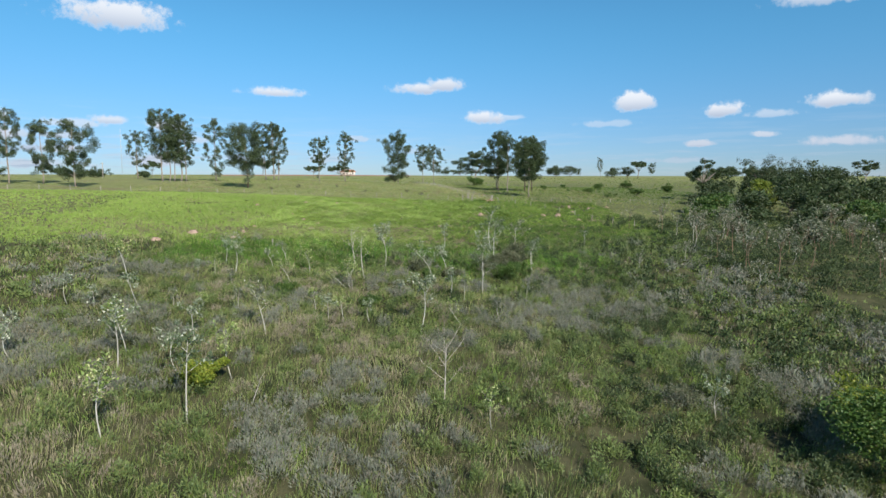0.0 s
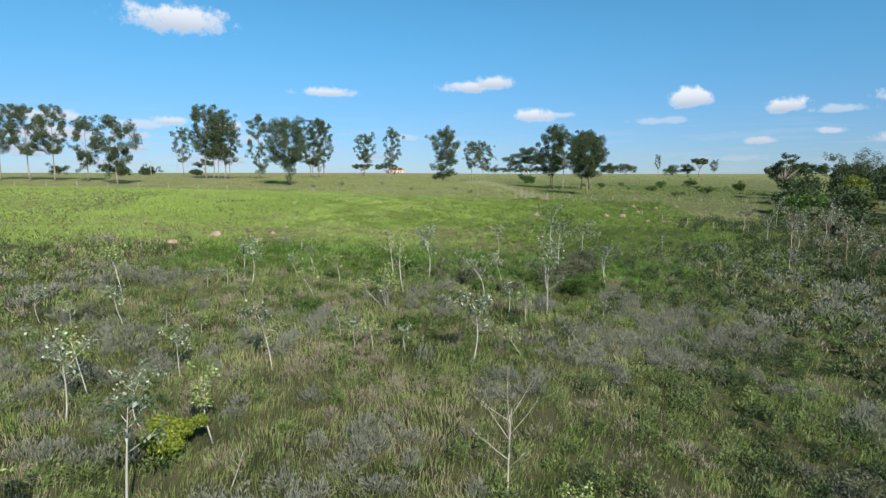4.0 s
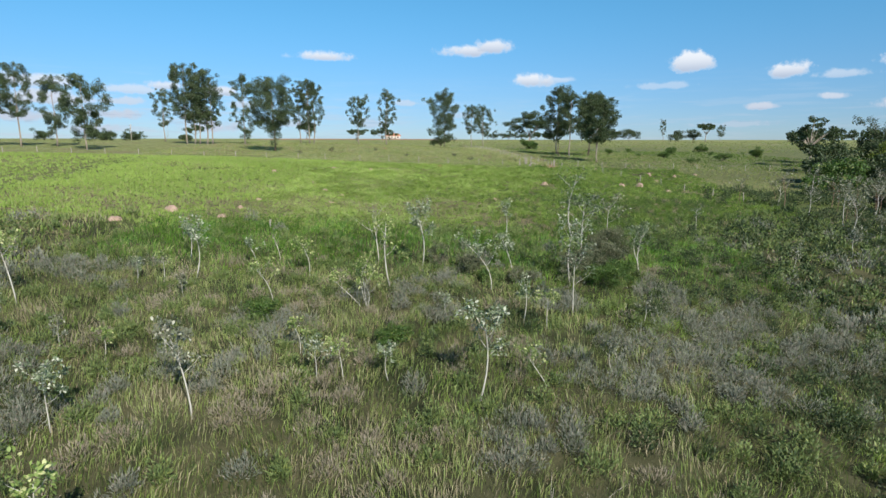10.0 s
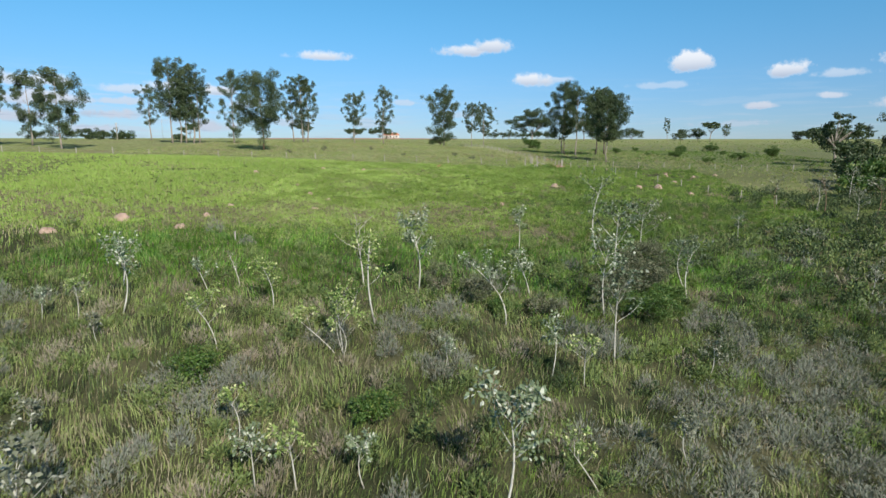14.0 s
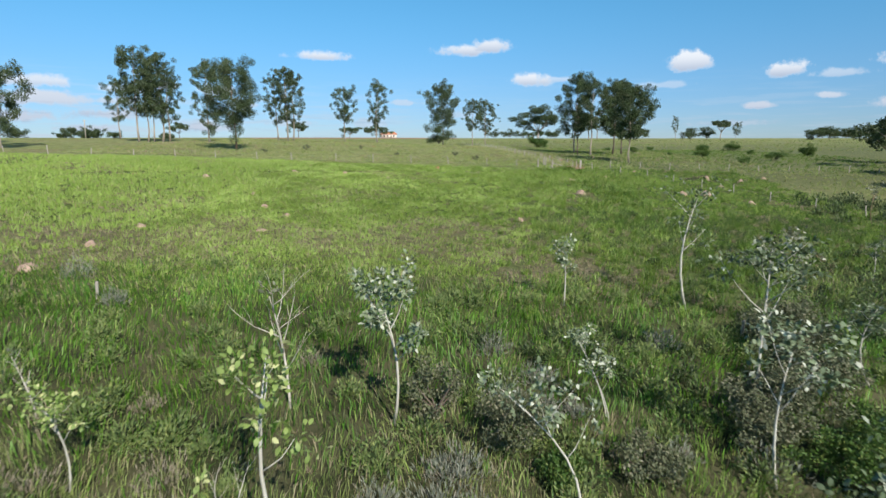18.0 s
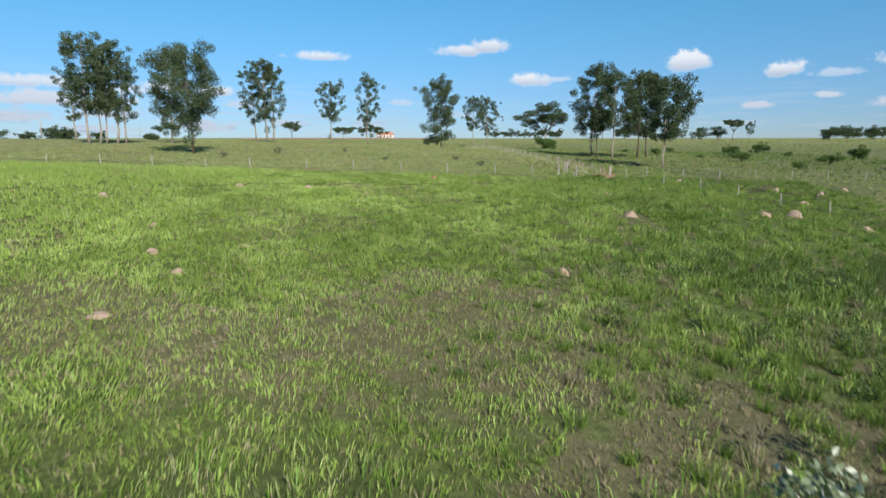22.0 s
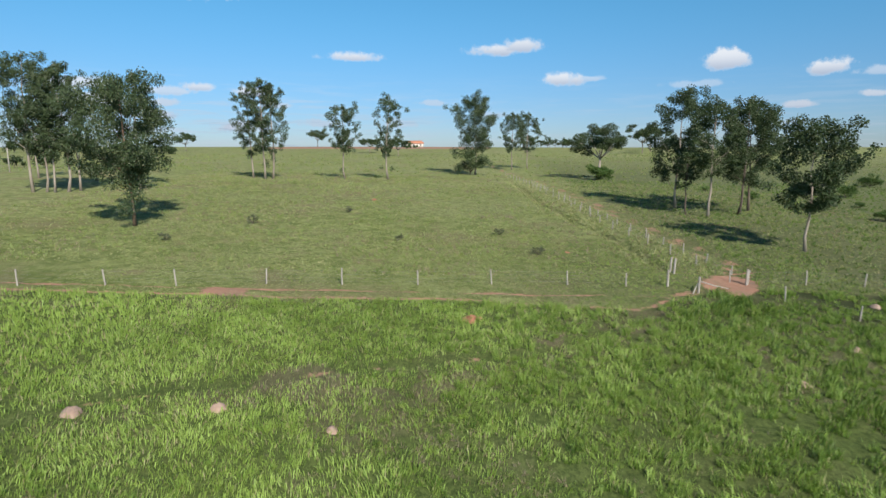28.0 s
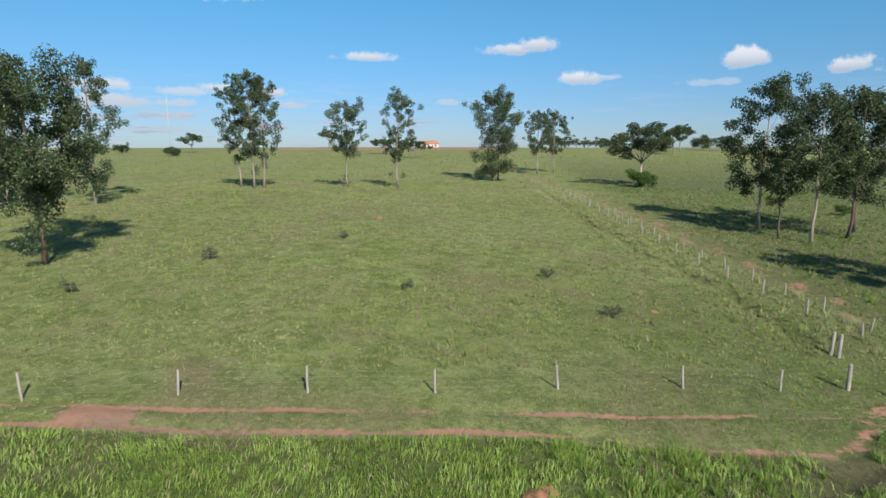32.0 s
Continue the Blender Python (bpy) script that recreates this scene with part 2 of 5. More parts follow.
def tube(points, radii, sides=6):
    """A tapering, closed tube along points: vertices and quads as pairs of triangles."""
    p, n = np.asarray(points, float), len(points)
    t = unit(np.gradient(p, axis=0))
    ref = np.where(np.abs(t[:, 2:3]) > 0.9, np.array([[1.0, 0, 0]]), np.array([[0, 0, 1.0]]))
    a = unit(np.cross(t, ref))
    b = np.cross(t, a)
    ang = np.linspace(0, 2 * np.pi, sides, endpoint=False)
    ring = a[:, None, :] * np.cos(ang)[None, :, None] + b[:, None, :] * np.sin(ang)[None, :, None]
    v = (p[:, None, :] + ring * np.asarray(radii, float)[:, None, None]).reshape(-1, 3)
    i = np.arange(n - 1)[:, None] * sides + np.arange(sides)[None, :]
    j = np.arange(n - 1)[:, None] * sides + (np.arange(sides)[None, :] + 1) % sides
    f = np.concatenate([np.stack([i, j, j + sides], -1).reshape(-1, 3), np.stack([i, j + sides, i + sides], -1).reshape(-1, 3)])
    v = np.concatenate([v, p[:1], p[-1:]])
    s = np.arange(sides)
    f = np.concatenate([f, np.stack([(s + 1) % sides, s, np.full(sides, n * sides)], -1),
                        np.stack([s + (n - 1) * sides, (s + 1) % sides + (n - 1) * sides, np.full(sides, n * sides + 1)], -1)])
    return v, f


def joined(pieces):
    vs, fs, at = [], [], 0
    for v, f in pieces:
        vs.append(v)
        fs.append(f + at)
        at += len(v)
    return np.concatenate(vs), np.concatenate(fs)


def leaves(rng, centres, along, length, width, fold=0.25):
    """One folded, pointed leaf of two triangles at each centre."""
    n = len(centres)
    u = unit(along)
    side = unit(np.cross(u, unit(rng.normal(size=(n, 3)))))
    up = np.cross(u, side)
    le, wi = np.broadcast_to(length, n)[:, None], np.broadcast_to(width, n)[:, None]
    v = np.stack([centres - u * le / 2, centres + side * wi / 2 + up * wi * fold, centres + u * le / 2,
                  centres - side * wi / 2 + up * wi * fold], 1).reshape(-1, 3)
    k = np.arange(n)[:, None] * 4
    f = np.concatenate([k + np.array([[0, 1, 2]]), k + np.array([[0, 2, 3]])], 1).reshape(-1, 3)
    return v, f


def broad_leaves(rng, centres, along, length, width):
    """Oval leaves of four triangles, folded along the midrib and drooping at the tip."""
    n = len(centres)
    u = unit(along)
    side = unit(np.cross(u, np.array([[0, 0, 1.0]]) + rng.normal(size=(n, 3)) * 0.45))
    up = np.cross(side, u)
    le, wi = np.broadcast_to(length, n)[:, None], np.broadcast_to(width, n)[:, None]
    v = np.stack([centres - u * le * 0.5, centres - u * le * 0.12 + side * wi * 0.5 + up * wi * 0.12, centres + u * le * 0.25 + side * wi * 0.38 + up * wi * 0.08,
                  centres + u * le * 0.5 - up * le * 0.10, centres + u * le * 0.25 - side * wi * 0.38 + up * wi * 0.08,
                  centres - u * le * 0.12 - side * wi * 0.5 + up * wi * 0.12], 1).reshape(-1, 3)
    k = np.arange(n)[:, None] * 6
    f = np.concatenate([k + np.array([[0, 1, 5]]), k + np.array([[1, 2, 4]]), k + np.array([[1, 4, 5]]), k + np.array([[2, 3, 4]])], 1).reshape(-1, 3)
    return v, f


# ---- the lie of the land ----
LAND_Y = np.array([-60, 0, 30, 50, 70, 90, 115, 140, 180, 220, 260, 400, 600.0])
LAND_Z = np.array([-11.0, -9.5, -8.25, -6.55, -4.32, -3.16, -1.18, 0.33, 2.45, 3.7, 4.0, 7.57, 13.3])
LAND_B = np.array([-0.45, -0.49, -0.687, -0.803, -0.608, -0.585, -0.62, -0.414, -0.385, -0.40, -0.30, -0.03, -0.086])


def glide(y, k, v):
    y = np.clip(np.asarray(y, float), k[0], k[-1])
    i = np.clip(np.searchsorted(k, y) - 1, 0, len(k) - 2)
    m = np.gradient(v, k)
    h = k[i + 1] - k[i]
    t = (y - k[i]) / h
    return ((2 * t**3 - 3 * t**2 + 1) * v[i] + (t**3 - 2 * t**2 + t) * h * m[i] + (3 * t**2 - 2 * t**3) * v[i + 1] + (t**3 - t**2) * h * m[i + 1])


def to_line(x, y, line):
    """Distance to a chain of points, and how far along it."""
    best, along, run = np.full(np.shape(x), 1e9), np.zeros(np.shape(x)), 0.0
    for (x0, y0), (x1, y1) in zip(line[:-1], line[1:]):
        dx, dy = x1 - x0, y1 - y0
        le = math.hypot(dx, dy)
        t = np.clip(((x - x0) * dx + (y - y0) * dy) / le**2, 0, 1)
        d = np.hypot(x - x0 - t * dx, y - y0 - t * dy)
        along = np.where(d < best, run + t * le, along)
        best = np.minimum(best, d)
        run += le
    return best, along


LANE = [(21.6, 147), (20.4, 153), (19.0, 159), (17.4, 169), (16.7, 176), (15.2, 188), (14.8, 198), (13.4, 206), (12, 230), (9, 262)]
RUT_1 = [(-95, 129), (-40, 131.5), (-21.8, 133.2), (-11, 133.9), (-4, 135.0), (2.5, 135.4), (7, 135.0), (12, 135.4), (16, 138.2), (20.5, 142)]
RUT_2 = [(-95, 131), (-40, 133.4), (-20, 135), (-15, 135.3), (-6, 136.5), (2, 137.2), (8, 137.9), (14.4, 138.6), (20.5, 142)]
PATH_FIELD = [(-40, 104), (-19.4, 114.4), (-17, 117), (-6.3, 122.2), (0, 124.6), (4.4, 126.6), (7, 128.9), (9, 131.5), (12.8, 134.4)]
ROAD = [(22.2, 142.8), (25.0, 148.6), (24.2, 153), (23.7, 158), (22.8, 164.2), (21.5, 176.5), (20.0, 191.5), (18.2, 212), (15.2, 245), (11.8, 268), (6, 330)]
GULLY = [(17.4, 148), (17.0, 153), (16.6, 158), (15.6, 164), (13.8, 171), (11.8, 185), (10.6, 202), (9.2, 236)]


def ripple(x, y):
    """Smooth pseudo-random relief in -1..1."""
    return (np.sin(x * 0.71 + 1.3 * np.sin(y * 0.37)) * np.cos(y * 0.63 + 1.1 * np.sin(x * 0.29))
            + 0.5 * np.sin(x * 1.9 + y * 1.1 + 2 * np.sin(y * 0.8)) * np.cos(y * 2.1 - x * 0.6))


def land(x, y):
    x, y = np.asarray(x, float), np.asarray(y, float)
    z = glide(y, LAND_Y, LAND_Z) + glide(y, LAND_Y, LAND_B) * 6.0 * np.tanh(x / 60)
    z = z - np.maximum(y - 600, 0) * 0.012
    near = np.clip((420 - y) / 150, 0, 1)
    z = z + ripple(x, y) * 0.05 * near
    z = z + ripple(x * 3.3, y * 3.0) * (0.03 + 0.05 * np.clip((x + 8) / 20, 0, 1)) * np.clip((160 - y) / 30, 0.3, 1) * (np.abs(x) < 60) * (y < 260)
    d, _ = to_line(x, y, GULLY)
    z = z - (0.75 + 0.3 * ripple(x * 1.1, y * 0.9)) * np.exp(-(d / 0.55) ** 2)
    d, _ = to_line(x, y, ROAD)
    z = z - 0.20 * np.exp(-(d / 1.3) ** 2)
    d, _ = to_line(x, y, PATH_FIELD)
    z = z - (0.13 + 0.22 * (x > 3)) * np.exp(-(d / 0.45) ** 2) * (x > -22)
    for line in (RUT_1, RUT_2):
        d, _ = to_line(x, y, line)
        z = z - 0.07 * np.exp(-(d / 0.45) ** 2)
    return z


def height(x, y):
    return float(land(np.array([x]), np.array([y]))[0])


def dirt_at(x, y):
    """How bare and red the soil lies, 0 to 1."""
    x, y = np.asarray(x, float), np.asarray(y, float)
    n1, n2 = ripple(x * 1.3 + 7, y * 1.7), ripple(x * 0.45 + 3, y * 0.5 + 9)
    out = np.zeros(np.shape(x))
    d, s = to_line(x, y, RUT_1)
    out = np.maximum(out, np.exp(-(d / (0.30 + 0.06 * n2)) ** 2) * np.clip(0.64 + 0.14 * np.sin(s * 0.42 + 1.0) + 0.12 * n1 - 0.10 * (x > 1) + 0.15 * (x < -8), 0, 1))
    d, s = to_line(x, y, RUT_2)
    out = np.maximum(out, np.exp(-(d / (0.26 + 0.06 * n2)) ** 2) * np.clip(0.64 + 0.14 * np.sin(s * 0.31 + 2.0) + 0.18 * n1 - 0.06 * (x > -4), 0, 1))
    d, s = to_line(x, y, PATH_FIELD)
    out = np.maximum(out, np.exp(-(d / 0.35) ** 2) * np.clip(0.12 + 0.5 * n1 + 0.2 * (x < -12), 0, 0.7))
    d, s = to_line(x, y, [(21.0, 141.5), (23.0, 144.5)])
    out = np.maximum(out, np.exp(-(d / (1.9 + 0.5 * n1)) ** 4) * 1.1)
    d, s = to_line(x, y, [(-19.5, 134.4), (-17.6, 134.0)])
    out = np.maximum(out, np.exp(-(d / (0.9 + 0.3 * n1)) ** 4))
    d, s = to_line(x, y, ROAD)
    for off, amount in ((0.2, 0.46), (0.9, 0.60), (1.4, 0.36)):
        out = np.maximum(out, np.exp(-((d - off - 0.12 * n2) / 0.26) ** 2) * np.clip(amount + 0.12 * n1, 0, 1))
    d, s = to_line(x, y, [(12.8, 134.4), (13.6, 136.2), (15.2, 138.6), (20.5, 141.5)])
    out = np.maximum(out, np.exp(-(d / 0.24) ** 2) * np.clip(0.56 + 0.3 * n1, 0, 1))
    d, s = to_line(x, y, GULLY)
    out = np.maximum(out, np.exp(-(d / 0.4) ** 2) * np.clip(0.05 + 0.5 * n1, 0, 1))
    return np.clip(out, 0, 1)


# ---- ground ----
def patch(x, y, s, seed):
    return 0.5 + 0.5 * np.clip(ripple(x * s + seed, y * s - seed * 0.7) * 0.8, -1, 1)


def dryness(x, y):
    """Bands and patches of dead grass between the slope and the green field."""
    band = np.exp(-((y - 82 - 0.10 * x - 3 * ripple(x * 0.25, y * 0.2)) / 7.5) ** 2)
    trail = to_line(x, y + 1.6, PATH_FIELD)[0]
    edge = np.exp(-(trail / 2.0) ** 2) * (x > -20) * (0.4 + 0.6 * patch(x, y, 0.8, 37))
    band = band * np.interp(x, [2, 13], [1, 0.35])
    return np.clip(1.0 * band * (0.55 + 0.8 * patch(x, y, 0.6, 23)) + 0.8 * edge + 0.6 * (patch(x, y, 0.33, 29) > 0.68), 0, 0.95)


def spread(parts):
    return np.concatenate([np.arange(a, b, s) for a, b, s in parts])


gx = np.concatenate([-np.geomspace(4600, 95, 26), spread([(-92, -36, 1.6), (-36, 36, 0.75), (36, 92, 1.6)]), np.geomspace(92, 4600, 26)])
gy = np.concatenate([-np.geomspace(3000, 40, 14), spread([(-36, 12, 4), (12, 126, 0.7), (126, 150, 0.22), (150, 215, 0.6), (215, 280, 1.3), (280, 640, 6)]), np.geomspace(645, 4800, 20)])
GX, GY = np.meshgrid(gx, gy)
gz = land(GX.ravel(), GY.ravel())
nx, ny = len(gx), len(gy)
idx = (np.arange(ny - 1)[:, None] * nx + np.arange(nx - 1)[None, :]).ravel()
ground_me = mesh_of("ground", np.stack([GX.ravel(), GY.ravel(), gz], 1), np.stack([idx, idx + 1, idx + 1 + nx, idx + nx], 1), smooth=True)
gdirt = dirt_at(GX.ravel(), GY.ravel())
bare = np.exp(-((GY.ravel() - 566) / 30) ** 4) * (GX.ravel() > -160) * (GX.ravel() < 15)
at = ground_me.attributes.new("bare_soil", "FLOAT", "POINT")
at.data.foreach_set("value", np.maximum(gdirt, bare).astype(np.float32))


def rank_at(x, y):
    """Where the scrubby slope gives way to pasture: 1 on the slope."""
    edge = 70 + 0.04 * x + 3 * ripple(x * 0.2, y * 0.2) + 22 * np.clip((x - 12) / 30, 0, 1)
    return np.clip((edge - y) / 8 + 0.5, 0, 1)


at = ground_me.attributes.new("scrub", "FLOAT", "POINT")
rough = 0.85 * np.clip((GX.ravel() - 15 - 0.02 * (GY.ravel() - 140)) / 12, 0, 1) * np.clip((GY.ravel() - 112) / 20, 0, 1) * np.clip((420 - GY.ravel()) / 150, 0, 1)
rough = np.maximum(rough, 0.65 * np.clip(GX.ravel() / 12, 0, 1) * np.exp(-((GY.ravel() - 142) / 15) ** 2))
at.data.foreach_set("value", np.maximum(rank_at(GX.ravel(), GY.ravel()), rough).astype(np.float32))

hem = np.interp(GX.ravel(), [-260, -150, -62, -42], [0, 0.4, 0.4, 1])
low = np.interp(GX.ravel(), [41, 62, 130, 220], [1, 0.75, 0.7, 0])
high = np.maximum(np.clip((47 - GX.ravel()) / 6, 0, 1), 0.25 * np.clip((100 - GX.ravel()) / 12, 0, 1))
hem = np.where(GX.ravel() < 0, hem, high + (low - high) * np.clip((122 - GY.ravel()) / 20, 0, 1))
cover = hem * np.clip((GY.ravel() + 160) / 90, 0, 1) * np.where(GY.ravel() < np.interp(GX.ravel(), [q[0] for q in RUT_1], [q[1] for q in RUT_1]) - 0.6, 1.0, np.interp(GY.ravel(), [150, 172, 195, 235], [0.36, 0.26, 0.22, 0.0]))
at = ground_me.attributes.new("thatch", "FLOAT", "POINT")
at.data.foreach_set("value", cover.astype(np.float32))

at = ground_me.attributes.new("dead_grass", "FLOAT", "POINT")
at.data.foreach_set("value", (dryness(GX.ravel(), GY.ravel()) * (GY.ravel() > 60) * (GY.ravel() < 140)).astype(np.float32))

gm, n = material("pasture_soil")
geo = n.add("NewGeometry")
pos = geo.outputs["Position"]
dirt = n.add("Attribute", attribute_name="bare_soil").outputs["Fac"]
scrub = n.add("Attribute", attribute_name="scrub").outputs["Fac"]
n1, n2, n3 = n.noise(pos, 0.035, 4.0), n.noise(pos, 0.35, 4.0), n.noise(pos, 3.5, 4.0, 0.65)
n4 = n.noise(pos, 14.0, 3.0, 0.7)
cover = n.add("Attribute", attribute_name="thatch").outputs["Fac"]
grass_a = n.mix(n.ramp(n2, 0.35, 0.65), (0.235, 0.265, 0.085, 1), (0.36, 0.385, 0.145, 1))
grass_b = n.mix(n.ramp(n3, 0.3, 0.7), (0.25, 0.275, 0.10, 1), (0.405, 0.40, 0.195, 1))
grass = n.mix(n.ramp(n1, 0.35, 0.65), grass_a, grass_b)
dry = n.math("MULTIPLY", n.ramp(n.noise(pos, 0.10, 7.0, 0.68), 0.50, 0.66), 0.65)
blot = n.ramp(n.noise(pos, 0.8, 5.0, 0.72), 0.40, 0.60)
grass = n.mix(blot, n.mix(1.0, grass, (0.60, 0.65, 0.55, 1), "MULTIPLY"), grass)
worn = n.math("MULTIPLY", n.ramp(n.noise(pos, 0.28, 6.0, 0.7), 0.54, 0.68), 0.7)
grass = n.mix(worn, grass, n.mix(n3, (0.24, 0.165, 0.10, 1), (0.37, 0.30, 0.18, 1)))
grass = n.mix(dry, grass, n.mix(n3, (0.20, 0.145, 0.085, 1), (0.33, 0.27, 0.165, 1)))
thatch = n.mix(n.ramp(n3, 0.3, 0.7), (0.036, 0.060, 0.014, 1), (0.105, 0.145, 0.036, 1))
dead = n.add("Attribute", attribute_name="dead_grass").outputs["Fac"]
dead = n.ramp(n.math("ADD", dead, n.math("MULTIPLY", n.math("SUBTRACT", n2, 0.5), 1.2)), 0.45, 0.85)
thatch = n.mix(n.math("MULTIPLY", dead, 0.75), thatch, n.mix(n3, (0.075, 0.06, 0.04, 1), (0.18, 0.145, 0.10, 1)))
grass = n.mix(n.math("MULTIPLY", cover, 0.85), grass, thatch)
scr = n.mix(n.ramp(n2, 0.35, 0.65), (0.040, 0.046, 0.020, 1), (0.105, 0.100, 0.052, 1))
open_scrub = n.mix(n.ramp(n3, 0.3, 0.7), (0.075, 0.092, 0.035, 1), (0.19, 0.20, 0.09, 1))
scr = n.mix(cover, open_scrub, scr)
col = n.mix(scrub, grass, scr)
col = n.mix(n.ramp(n4, 0.25, 0.75), n.mix(1.0, col, (0.6, 0.64, 0.6, 1), "MULTIPLY"), col)
soil = n.mix(n3, (0.28, 0.14, 0.09, 1), (0.42, 0.25, 0.175, 1))
soil = n.mix(n.ramp(n2, 0.42, 0.62), soil, n.mix(n3, (0.20, 0.125, 0.08, 1), (0.36, 0.24, 0.165, 1)))
edge = n.ramp(n.math("ADD", dirt, n.math("MULTIPLY", n.math("SUBTRACT", n3, 0.5), 0.9)), 0.32, 0.62)
col = n.mix(edge, col, soil)
p = n.add("BsdfPrincipled")
n.link(col, p.inputs["Base Color"])
p.inputs["Roughness"].default_value = 0.95
p.inputs["Specular IOR Level"].default_value = 0.15
bp = n.add("Bump")
bp.inputs["Strength"].default_value = 0.7
bp.inputs["Distance"].default_value = 0.12
n.link(n.math("ADD", n.math("MULTIPLY", n3, 0.7), n.math("MULTIPLY", n4, 0.4)), bp.inputs["Height"])
n.link(bp.outputs[0], p.inputs["Normal"])
n.link(p.outputs[0], n.add("OutputMaterial").inputs[0])
ground_me.materials.append(gm)
tagged(new("ground", ground_me), "rolling pasture soil with short grass and worn red tracks", "ground", kind="structure")


# ---- trees ----
def curve_up(rng, start, way, length, n=5, rise=0.35, wander=0.06):
    p = [np.array(start, float)]
    d = unit(np.array(way, float))
    for _ in range(n - 1):
        d = unit(d + np.array([0, 0, rise / n]) + rng.normal(size=3) * wander)
        p.append(p[-1] + d * length / (n - 1))
    return np.array(p)


def clump_leaves(rng, spots, count, size, drop=0.5, flat=0.75):
    """Leaves thrown round each spot (x, y, z, radius), hanging a little."""
    cs, al, le = [], [], []
    for x, y, z, r in spots:
        k = max(6, int(count * r * r))
        q = unit(rng.normal(size=(k, 3)))
        q = q * (1 + 0.22 * np.sin(4 * q[:, :1] + 9 * x) * np.cos(4 * q[:, 1:2] + 7 * z)) * (rng.random((k, 1)) ** 0.36) * r
        q[:, 2] *= flat
        cs.append(q + (x, y, z))
        a = rng.normal(size=(k, 3))
        a[:, 2] -= drop
        al.append(a)
    c, a = np.concatenate(cs), np.concatenate(al)
    s = size * rng.uniform(0.7, 1.35, len(c))
    return leaves(rng, c, a, s, s * 0.5)


def plant_root(kind, x, y, turn=0.0, sink=0.05):
    root = new(kind)
    root.matrix_world = pose(x, y, height(x, y) - sink, 0, 0, turn)
    return root


def gum_tree(x, y, h, wide, seed, label, first=0.34, bark=bark_pale, leaf=euc_leaf, dense=1.0, low=0, full=0.5, size=0.36):
    """A tall gum: slender bole, rising limbs, a tall crown of loose hanging clumps with gaps."""
    rng = np.random.default_rng(seed)
    root = plant_root("gum_tree", x, y, rng.uniform(0, 360))
    tagged(root, label, "tree", "tall gum trees")
    lean = rng.normal(size=2) * 0.02 * h
    zs = np.linspace(0, 0.94, 9)
    bole = np.stack([lean[0] * zs**1.5 + np.cumsum(rng.normal(size=9)) * 0.006 * h, lean[1] * zs**1.5 + np.cumsum(rng.normal(size=9)) * 0.006 * h, zs * h], 1)
    bole[0, :2] = 0
    r0 = 0.0085 * h + 0.03
    part("trunk", mesh_of("trunk", *tube(bole, r0 * (1 - 0.88 * zs) * np.array([1.35] + [1] * 8), 8), mats=(bark,), smooth=True), root)
    spots = []
    count = int(13 + h * 0.5)
    for i in range(count):
        fr = first + (0.92 - first) * (i + rng.uniform(0.1, 0.9)) / count
        g = (fr - first) / (1 - first)
        girth = wide * 0.5 * max(0.24, math.sin(math.pi * min(0.97, 0.09 + 0.86 * g) ** 1.05)) ** 0.75
        ang = i * 2.4 + rng.uniform(-0.5, 0.5)
        reach = girth * rng.uniform(0.5, 1.0) * (full + 0.5)
        on = np.array([np.interp(fr * h, bole[:, 2], bole[:, j]) for j in range(3)])
        z0 = max(0.12 * h, fr * h - reach * rng.uniform(0.6, 1.3))
        base = np.array([np.interp(z0, bole[:, 2], bole[:, j]) for j in range(3)])
        tip = on + np.array([math.cos(ang) * reach, math.sin(ang) * reach, 0])
        t = np.linspace(0, 1, 5)[:, None]
        mid = (base + tip) / 2 + np.array([math.cos(ang), math.sin(ang), -0.6]) * reach * 0.12
        pts = (1 - t) ** 2 * base + 2 * t * (1 - t) * mid + t**2 * tip
        rl = r0 * (1 - 0.85 * fr) * 0.42
        part("limb", mesh_of("limb", *tube(pts, rl * np.array([1, 0.8, 0.6, 0.4, 0.15]), 5), mats=(bark,), smooth=True), root)
        rr = wide * rng.uniform(0.085, 0.135)
        spots.append((*tip, rr))
        for _ in range(int(rng.integers(2, 5))):
            spots.append((*(tip + rng.normal(size=3) * wide * np.array([0.10, 0.10, 0.10])), rr * rng.uniform(0.55, 0.95)))
        spots.append((*(pts[3] + rng.normal(size=3) * 0.3), rr * 0.75))
    for k in range(9):
        q = wide * (0.15 - 0.014 * k)
        spots.append((*(bole[-1] * (1, 1, 0) + (*(rng.normal(size=2) * q * 0.8), h * (0.76 + 0.022 * k))), wide * (0.115 - 0.005 * k)))
    for _ in range(low):
        zz = rng.uniform(0.10, first) * h
        a = rng.uniform(0, 6.28)
        spots.append((math.cos(a) * wide * 0.2, math.sin(a) * wide * 0.2, zz, wide * rng.uniform(0.08, 0.13)))
    spots = [(a, b, min(c, h - 0.9 * r), r) for a, b, c, r in spots]
    part("crown", mesh_of("crown", *clump_leaves(rng, spots, 150 * dense ** 0.5 * (0.36 / size) ** 2, size * 0.84, 0.8, 0.9), mats=(leaf,)), root)
    return root


